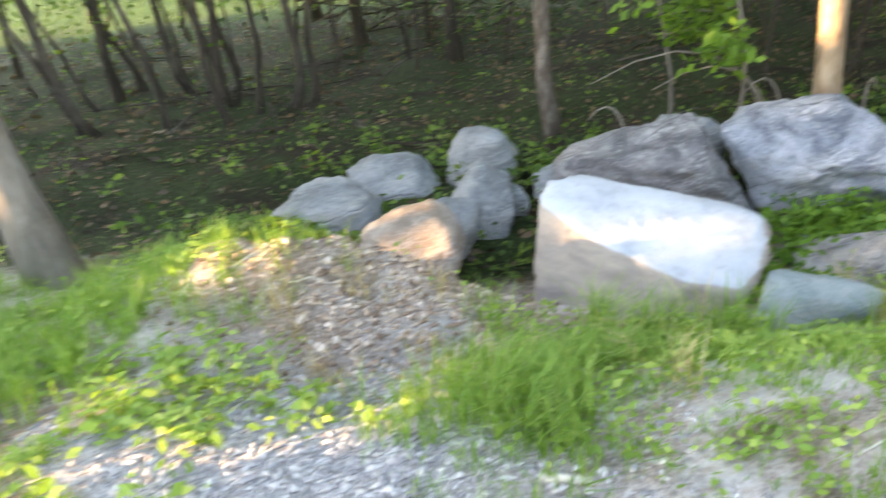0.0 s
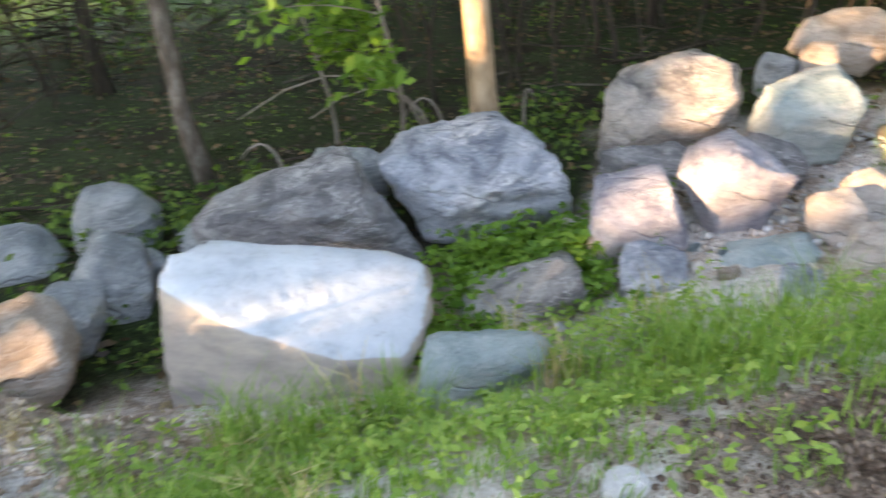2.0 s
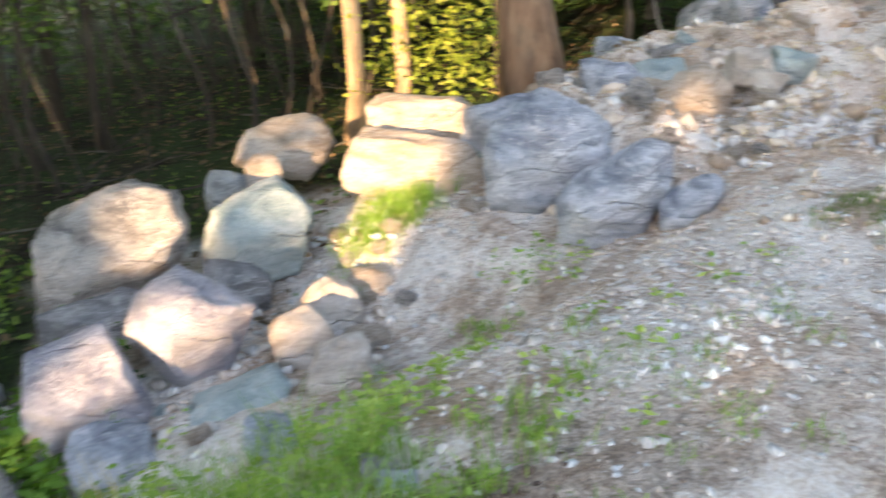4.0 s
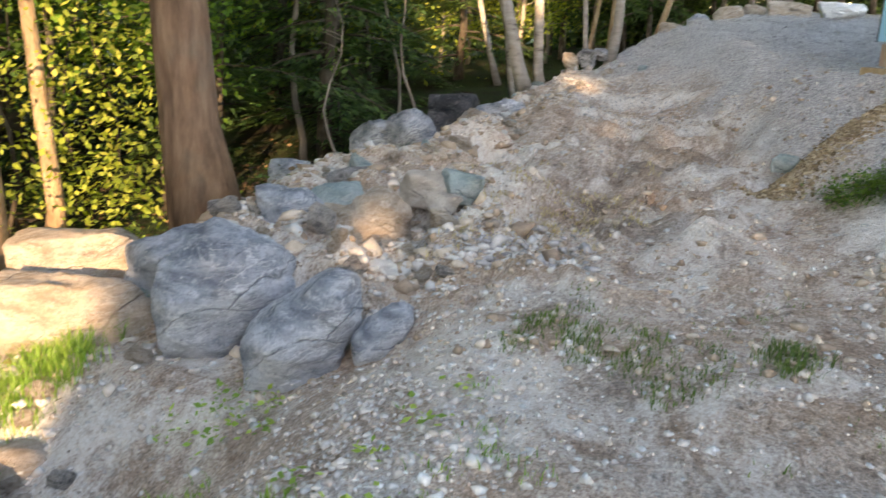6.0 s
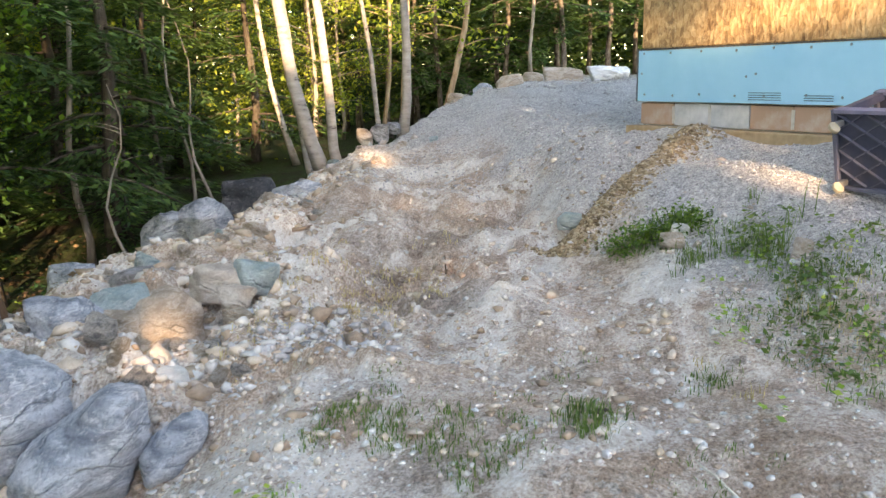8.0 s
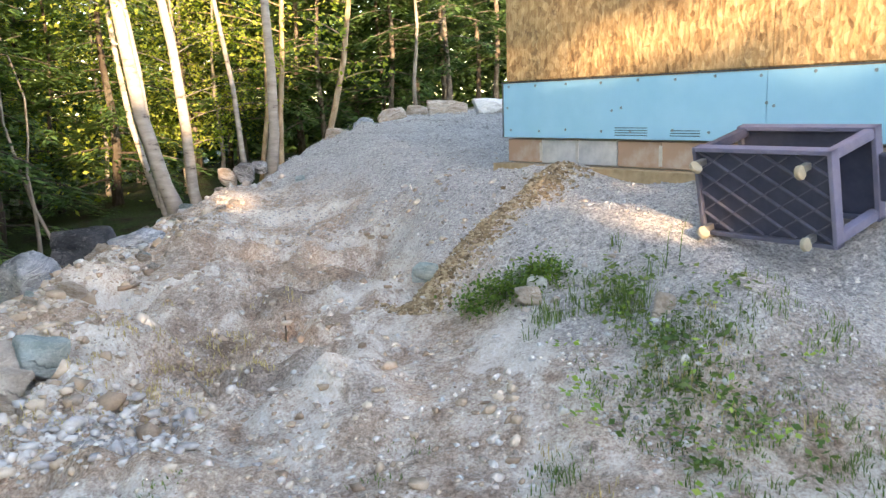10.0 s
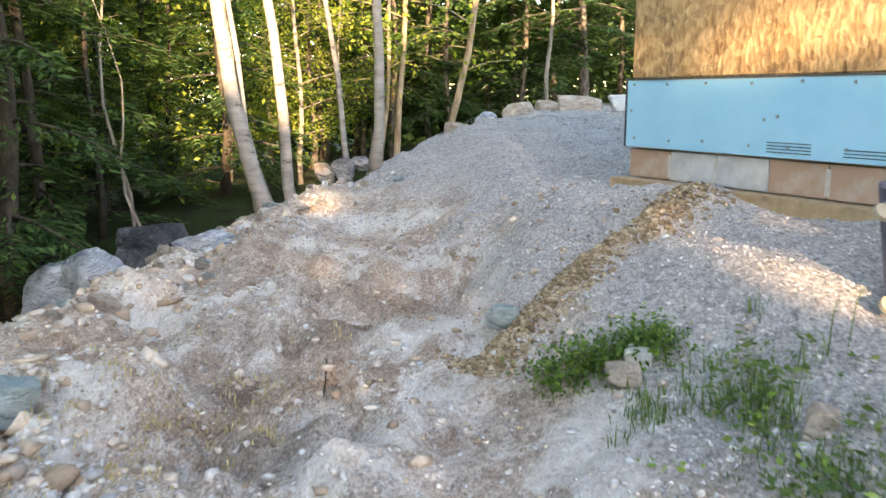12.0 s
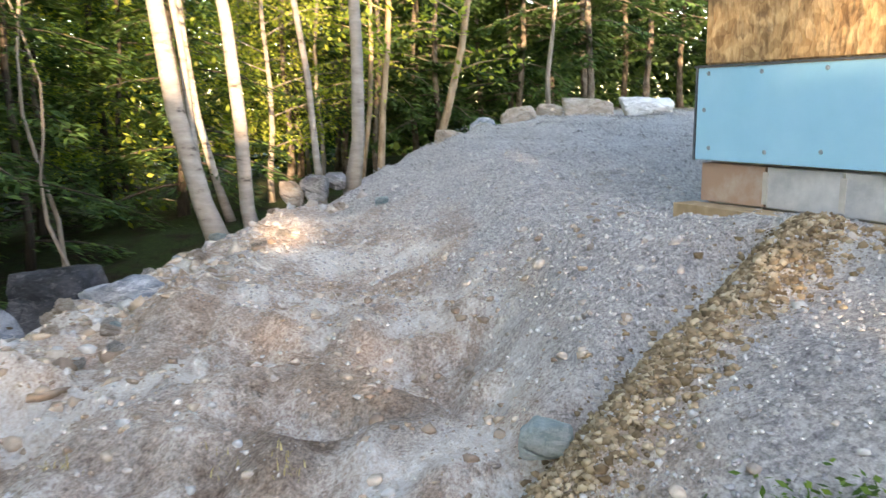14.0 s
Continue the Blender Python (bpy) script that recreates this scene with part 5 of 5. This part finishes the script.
r = np.random.default_rng(51)
x = r.uniform(-6, 10, 380)
y = edge_y(x) + .5 + 8 * r.random(380) ** 1.4
clump_cloud("undergrowth", "low green seedlings over brown leaf litter", LEAF_WOOD, np.stack([x, y, ground_z(x, y) + .06], 1), np.tile((.16, .16, .06), (380, 1)), 22, .045, 52, .7, "undergrowth")
x = r.uniform(-7, 12, 6000)
y = edge_y(x) + r.uniform(.2, 9, 6000)
clump_cloud("fallen_leaves", "brown fallen leaves on the wood floor", DEAD, np.stack([x, y, ground_z(x, y) + .012], 1), np.tile((.15, .15, .006), (6000, 1)), 3, .06, 53, .92, "leaf litter")
pieces = []
for k in range(80):
    x, y = r.uniform(-5, 9), r.uniform(5.2, 11)
    a, ln = r.uniform(0, 6.28), r.uniform(.3, 1.6)
    pts = [(x + math.cos(a) * ln * t + r.normal(0, .03), y + math.sin(a) * ln * t + r.normal(0, .03), gz(x, y) + .03 + .12 * t * r.random()) for t in (0, .33, .66, 1)]
    pieces.append(tube(pts, [.012, .010, .008, .004], 5))
v, f = merge(pieces)
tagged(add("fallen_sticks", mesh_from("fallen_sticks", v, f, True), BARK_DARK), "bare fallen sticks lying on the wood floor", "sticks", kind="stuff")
pieces = []
for k in range(110):
    x, y = r.normal(-.6, .9), r.normal(11.3, .35)
    a, ln = r.normal(.2, .9), r.uniform(.3, 1.4)
    z = gz(x, y) + r.uniform(.05, .55)
    pieces.append(tube([(x - math.cos(a) * ln / 2, y, z + r.normal(0, .12)), (x, y + r.normal(0, .1), z + .1), (x + math.cos(a) * ln / 2, y + math.sin(a) * ln / 2, z + r.normal(0, .2))], [.013, .011, .004], 5))
v, f = merge(pieces)
tagged(add("brush_pile", mesh_from("brush_pile", v, f, True), BARK_DARK), "dark tangled brush pile in front of a bright field", "brush pile", kind="stuff")
# bare arching twigs behind the boulders
for k, (x, y, a, ln) in enumerate(((1.9, 5.6, 2.9, 1.2), (1.95, 5.7, 2.6, .9), (2.0, 5.5, 1.9, .8), (2.55, 5.6, 1.4, .7), (.95, 5.4, 2.0, .6))):
    z = gz(x, y)
    pts = [(x + math.cos(a) * ln * t * t, y + .1 * t, z + ln * (1.1 * t - .75 * t * t * t)) for t in np.linspace(0, 1, 8)]
    v, f = tube(pts, list(np.linspace(.014, .004, 8)), 6)
    tagged(add("dry_twig", mesh_from("dry_twig", v, f, True), BARK_GREY), "bare grey twig arching over the wood floor", "twig", "bare twigs")

# far wood all round, beyond the last single trees
r = np.random.default_rng(61)
a = r.uniform(0, 6.283, 2600)
d = r.uniform(27, 48, 2600)
x, y = 5 + np.cos(a) * d, 4 + np.sin(a) * d
ok = ~((np.cos(a) < -.35) & (np.sin(a) < .35)) & ~((x < 6) & (y > 0) & (y < 38))
x, y = x[ok], y[ok]
z = r.uniform(-.5, 9, len(x))
n = 700
dx, dy = r.uniform(24, 31, n), r.uniform(-9, 17, n)
clump_cloud("far_wood", "dark dense conifers closing the view behind the gravel", NEEDLE, np.stack([dx, dy, r.uniform(1.2, 11, n)], 1), np.tile((.8, .8, .3), (n, 1)), 60, .14, 63, .75, "wood")
n = 420
dx, dy = r.uniform(15, 22, n), r.uniform(5.5, 13, n)
clump_cloud("sunlit_thicket", "yellow-green sunlit leaves deep in the wood", LEAF_BACKLIT, np.stack([dx, dy, r.uniform(.6, 6, n)], 1), np.tile((.45, .45, .3), (n, 1)), 48, .085, 64, .45, "thicket")
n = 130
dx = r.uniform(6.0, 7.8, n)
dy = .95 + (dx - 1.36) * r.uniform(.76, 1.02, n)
clump_cloud("sunlit_thicket", "yellow leaves catching the sun behind the pine", LEAF_BACKLIT, np.stack([dx, dy, r.uniform(-.2, 3.2, n)], 1), np.tile((.22, .22, .18), (n, 1)), 40, .06, 69, .45, "thicket")
n = 1700
dx, dy = r.uniform(30, 36, n), r.uniform(-24, 26, n)
clump_cloud("far_wood", "solid dark treeline behind everything", NEEDLE, np.stack([dx, dy, r.uniform(-.5, 17, n)], 1), np.tile((1.0, 1.0, .6), (n, 1)), 150, .34, 70, .7, "wood")
n = 1300
dx, dy = r.uniform(4, 22, n), r.uniform(12, 20, n)
clump_cloud("far_wood", "dark dense wood behind the firs", NEEDLE, np.stack([dx, dy, r.uniform(-.5, 9, n)], 1), np.tile((.6, .6, .5), (n, 1)), 30, .24, 66, .5, "wood")
n = 1300
dx, dy = r.uniform(-7.5, 1.2, n), r.uniform(7.6, 12.5, n)
clump_cloud("shrub_leaves", "fine green leaves of the shrub clump", LEAF_WOOD, np.stack([dx, dy, r.uniform(.1, 3.4, n)], 1), np.tile((.28, .28, .16), (n, 1)), 30, .06, 67, .45, "shrub")
n = 90
dx, dy = r.uniform(-1, 4.5, n), r.uniform(7, 10.5, n)
clump_cloud("shrub_leaves", "dark green leaves hanging in the shade of the wood", LEAF_WOOD, np.stack([dx, dy, r.uniform(.9, 3.2, n)], 1), np.tile((.3, .3, .16), (n, 1)), 34, .07, 68, .45, "shrub")
n = 420
dx, dy = r.uniform(-.5, 7.5, n), r.uniform(9.5, 13.5, n)
clump_cloud("shrub_leaves", "dark shrubs closing the shade of the wood", NEEDLE, np.stack([dx, dy, r.uniform(-1.0, 2.4, n)], 1), np.tile((.35, .35, .2), (n, 1)), 40, .08, 85, .45, "shrub")
# leaf layer above the view, added to darken the wood floor
n = 2500
dx, dy = r.uniform(-9, 19, n), r.uniform(5.5, 15, n)
clump_cloud("canopy", "unseen leaf layer added over the wood to shade its floor", LEAF_WOOD, np.stack([dx, dy, r.uniform(5.8, 9, n)], 1), np.tile((.7, .7, .4), (n, 1)), 22, .32, 65, .6, "canopy")
clump_cloud("far_wood", "dense mixed wood in the distance", NEEDLE, np.stack([x, y, z], 1), np.tile((.9, .9, .5), (len(x), 1)), 40, .26, 62, .7, "wood")


# ---- grass, weeds and moss ----
def grass(name, label, patches, seed, material=None):
    """patches: x, y, reach x, reach y, blade height, count."""
    r = np.random.default_rng(seed)
    out = []
    for cx, cy, rx, ry, h, n in patches:
        k = max(3, n // 16)
        tx, ty = r.normal(cx, rx, k), r.normal(cy, ry, k)
        i = r.integers(0, k, n)
        x, y = tx[i] + r.normal(0, .035, n), ty[i] + r.normal(0, .035, n)
        z = ground_z(x, y) - .01
        ht = h * r.uniform(.45, 1.25, n)
        a = r.uniform(0, 6.283, n)
        bend = ht * r.uniform(.15, .75, n)
        w = .0018 + .0022 * r.random(n)
        dx, dy = np.cos(a), np.sin(a)
        sx, sy = -dy * w, dx * w
        p0 = np.stack([x, y, z], 1)
        p1 = np.stack([x + dx * bend * .3, y + dy * bend * .3, z + ht * .6], 1)
        p2 = np.stack([x + dx * bend, y + dy * bend, z + ht * (1 - .25 * bend / ht)], 1)
        s = np.stack([sx, sy, 0 * sx], 1)
        out += [np.stack([p0 - s, p0 + s, p1 + s * .8, p1 - s * .8], 1), np.stack([p1 - s * .8, p1 + s * .8, p2 + s * .1, p2 - s * .1], 1)]
    return tagged(add(name, quads_mesh(name, np.concatenate(out), 4), material or GRASS), label, "grass", kind="stuff")


def weeds(name, label, patches, seed, material=None, size=.045):
    r = np.random.default_rng(seed)
    cs = []
    for cx, cy, rx, ry, h, n in patches:
        k = max(2, n // 12)
        tx, ty = r.normal(cx, rx, k), r.normal(cy, ry, k)
        i = r.integers(0, k, n)
        x, y = tx[i] + r.normal(0, .045, n), ty[i] + r.normal(0, .045, n)
        cs.append(np.stack([x, y, ground_z(x, y) + h * r.random(n) ** .8 + .01], 1))
    c = np.concatenate(cs)
    return tagged(add(name, quads_mesh(name, diamonds(c, size * r.uniform(.5, 1.4, len(c)), r, .7, 1.1), 4), material or WEED), label, "weeds", kind="stuff")


grass("grass", "fresh tufted grass on the verge before the boulders", [
    (-1.8, 2.5, .45, .35, .17, 2200), (-1.5, 3.0, .45, .25, .15, 1700), (-2.4, 2.2, .5, .6, .20, 1800), (.20, 2.12, .16, .20, .17, 1900), (.50, 2.45, .2, .12, .14, 700), (1.15, 2.5, .45, .22, .09, 1300),
    (.9, 2.0, .5, .3, .07, 1100), (1.95, 2.85, .22, .14, .20, 520), (2.2, 2.72, .28, .17, .24, 620), (2.5, 2.42, .24, .12, .18, 520), (2.75, 2.1, .22, .10, .10, 500), (1.6, 2.42, .3, .16, .09, 900), (.62, 2.92, .22, .08, .24, 320), (.95, 2.85, .2, .08, .20, 260),
    (4.45, 4.05, .22, .14, .14, 1200), (3.5, 1.75, .5, .2, .05, 400), (1.3, 1.5, .5, .3, .07, 900), (4.0, 3.0, .12, .08, .06, 160)], 71)
grass("grass", "scattered grass tufts on the stony track", [
    (4.92, 1.78, .10, .08, .05, 260), (4.88, 1.60, .10, .06, .05, 260), (4.84, 1.32, .10, .06, .05, 260), (4.95, .79, .07, .05, .07, 300), (4.6, 1.18, .06, .06, .05, 160), (5.2, 1.6, .12, .06, .04, 120), (5.5, .2, .14, .05, .05, 130), (4.8, 1.05, .1, .04, .04, 120), (5.6, .95, .2, .1, .03, 120), (4.3, .4, .4, .2, .04, 200)], 72, GRASS_DARK)
grass("grass", "rough grass and weeds below the gravel pad", [
    (5.75, -.45, .28, .18, .045, 1000), (6.25, -.42, .25, .12, .04, 350), (6.1, -.9, .3, .25, .05, 500), (6.6, -.28, .2, .08, .09, 300), (5.2, -.7, .3, .25, .06, 350), (6.75, .02, .15, .08, .08, 220), (4.6, -.8, .5, .25, .06, 300), (6.5, -.35, .03, .03, .24, 14), (6.8, -.55, .03, .03, .24, 12)], 73, GRASS_DARK)
grass("dry_grass", "dry straw-coloured grass stems", [(-.55, 2.65, .55, .2, .12, 160), (.35, 2.4, .3, .2, .2, 70), (2.2, 2.9, .4, .25, .30, 70), (6.9, 2.3, .5, .22, .05, 700), (7.4, 1.8, .4, .15, .05, 400), (6.1, 2.4, .3, .2, .05, 300), (5.6, -.5, .4, .3, .06, 160), (-.5, 3.0, .5, .2, .06, 260)], 74, STRAW)
weeds("weeds", "yellow-green low weeds on gravel", [(-.95, 2.15, .26, .18, .07, 700), (-1.4, 1.7, .4, .2, .06, 500), (.0, 2.0, .3, .15, .05, 60)], 75, WEED, .05)
weeds("weeds", "low broad-leaved weeds in the grass", [(1.2, 2.5, .5, .25, .07, 1300), (1.0, 1.9, .5, .25, .05, 600), (2.3, 2.62, .4, .12, .08, 520), (.7, 2.75, .3, .12, .1, 500), (-1.7, 3.0, .5, .4, .10, 900), (1.9, 3.25, .3, .15, .14, 900), (3.0, 2.75, .3, .15, .08, 350), (3.4, 2.0, .5, .2, .05, 200), (4.5, 3.0, .2, .1, .06, 160), (5.8, -.4, .4, .25, .05, 200)], 76, None, .034)
weeds("creeping_weeds", "bright creeping weeds filling the gap between boulders", [(2.0, 4.02, .20, .13, .18, 1500), (1.75, 3.95, .14, .1, .12, 600), (1.45, 3.55, .12, .25, .12, 500), (2.15, 3.75, .12, .1, .14, 400)], 77, LEAF_YOUNG, .05)
weeds("weeds", "dark low weeds below the gravel pad", [(5.75, -.45, .26, .16, .04, 420), (6.2, -.5, .3, .14, .04, 260), (6.7, -.25, .2, .07, .04, 200)], 82, GRASS_DARK, .035)
weeds("weeds", "dark green weeds at the foot of the heap", [(-1.0, 4.1, .5, .2, .15, 900), (-.5, 5.5, .8, .3, .15, 700), (.45, 5.1, .3, .2, .2, 600), (2.6, 5.6, .5, .3, .2, 500)], 78, LEAF_WOOD, .06)
clump_cloud("low_bush", "low ragged dark bush on the edge of the gravel pad", LEAF_WOOD, [(7.15 + .06 * math.sin(k * 2.1), .20 + .058 * k, gz(7.15, .20 + .058 * k) + .03 + .02 * math.sin(k * 3.7)) for k in range(-4, 5)], np.tile((.085, .06, .045), (9, 1)), 320, .028, 79)
grass("bush_stalks", "dark stalks standing out of the low bush", [(7.12, .18, .06, .15, .07, 160)], 80, LEAF_WOOD)


# ---- unseen trees added behind the camera to shape the low sun ----
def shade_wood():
    """Added, unseen crowns shade the yard; gaps are cut towards chosen sun patches."""
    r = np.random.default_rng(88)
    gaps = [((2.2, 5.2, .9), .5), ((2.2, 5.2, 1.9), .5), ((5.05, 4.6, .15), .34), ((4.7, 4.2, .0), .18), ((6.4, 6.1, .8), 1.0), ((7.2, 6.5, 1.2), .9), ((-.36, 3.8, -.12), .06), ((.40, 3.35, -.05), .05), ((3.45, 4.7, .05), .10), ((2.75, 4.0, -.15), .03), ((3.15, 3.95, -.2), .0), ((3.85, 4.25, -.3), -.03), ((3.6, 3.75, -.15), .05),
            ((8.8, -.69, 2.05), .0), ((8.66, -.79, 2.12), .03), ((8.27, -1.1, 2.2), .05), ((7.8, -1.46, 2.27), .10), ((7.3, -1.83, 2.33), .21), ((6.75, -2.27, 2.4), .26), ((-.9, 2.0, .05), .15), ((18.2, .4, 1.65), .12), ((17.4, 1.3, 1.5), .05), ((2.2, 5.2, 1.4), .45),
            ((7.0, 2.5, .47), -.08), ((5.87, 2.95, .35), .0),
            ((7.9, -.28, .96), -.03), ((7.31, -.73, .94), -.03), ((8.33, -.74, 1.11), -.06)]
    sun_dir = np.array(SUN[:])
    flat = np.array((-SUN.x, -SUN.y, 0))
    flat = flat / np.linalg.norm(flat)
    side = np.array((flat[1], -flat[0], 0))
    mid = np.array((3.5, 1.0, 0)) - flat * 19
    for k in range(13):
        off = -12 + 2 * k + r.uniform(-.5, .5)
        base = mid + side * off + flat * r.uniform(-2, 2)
        top = new("shade_spruce")
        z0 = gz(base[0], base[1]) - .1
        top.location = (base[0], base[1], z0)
        tagged(top, "unseen dense spruce added to shade the yard", "tree", "spruces on the sunny side")
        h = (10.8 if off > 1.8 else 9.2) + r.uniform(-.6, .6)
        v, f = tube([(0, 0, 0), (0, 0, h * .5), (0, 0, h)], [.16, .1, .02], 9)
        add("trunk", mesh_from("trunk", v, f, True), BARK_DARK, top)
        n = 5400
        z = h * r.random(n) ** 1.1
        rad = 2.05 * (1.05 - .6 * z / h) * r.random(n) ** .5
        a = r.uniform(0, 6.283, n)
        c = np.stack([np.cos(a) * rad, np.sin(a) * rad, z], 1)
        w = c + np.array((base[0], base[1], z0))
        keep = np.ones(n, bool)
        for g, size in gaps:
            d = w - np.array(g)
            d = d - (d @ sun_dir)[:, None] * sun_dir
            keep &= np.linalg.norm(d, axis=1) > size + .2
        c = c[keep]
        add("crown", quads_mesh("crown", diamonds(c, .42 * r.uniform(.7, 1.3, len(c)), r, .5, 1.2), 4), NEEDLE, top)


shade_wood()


# ---- small wood lying about ----
def stick(label, x, y, a, ln, rad, material, seed):
    r = np.random.default_rng(seed)
    pts = []
    for t in np.linspace(-.5, .5, 6):
        px, py = x + math.cos(a) * ln * t + r.normal(0, .02 * ln), y + math.sin(a) * ln * t + r.normal(0, .02 * ln)
        pts.append((px, py, gz(px, py) + rad * .7))
    v, f = tube(pts, [rad * .6, rad, rad * 1.05, rad * .9, rad * .8, rad * .4], 8)
    return tagged(add("stick", mesh_from("stick", v, f, True), material), label, "stick", "sticks on the ground")


PALE_WOOD = plain("bleached_wood", (.50, .46, .38), (.66, .62, .54), 20, 0.8, 0.3)
stick("short bleached piece of wood lying in grass", .33, 1.74, -.1, .15, .014, PALE_WOOD, 1)
stick("short dark stick lying on the track", 5.02, .72, -.5, .12, .011, BARK_DARK, 2)
stick("dark broken stick lying on the track", 4.25, .15, -.7, .22, .010, BARK_DARK, 3)
stick("thin dry stick lying on the track", 4.55, .35, .4, .30, .005, PALE_WOOD, 4)
stick("thin dry stick lying in grass", 1.30, 1.85, .2, .35, .005, PALE_WOOD, 5)
stick("thin dry stick lying on gravel", 1.62, 1.62, -.1, .30, .005, PALE_WOOD, 6)
stick("brown stick leaning among the boulders", 2.05, 3.55, 2.4, .30, .010, BARK_LIT, 7)
stick("dry root lying on the fill", 3.6, 2.5, .5, .4, .008, BARK_GREY, 8)
stick("dry root lying on the fill", 6.9, 1.9, .9, .5, .008, BARK_GREY, 9)
stick("dry root lying on the fill", 7.6, 1.6, .2, .4, .007, BARK_DARK, 10)

for k in range(9):
    stick("thin dry root sticking out of the soil heap", -.9 + .13 * k, 2.86 + .05 * math.sin(k * 2.3), .6 + .9 * math.sin(k * 1.7), .22 + .05 * (k % 3), .004, BARK_GREY if k % 2 else PALE_WOOD, 20 + k)
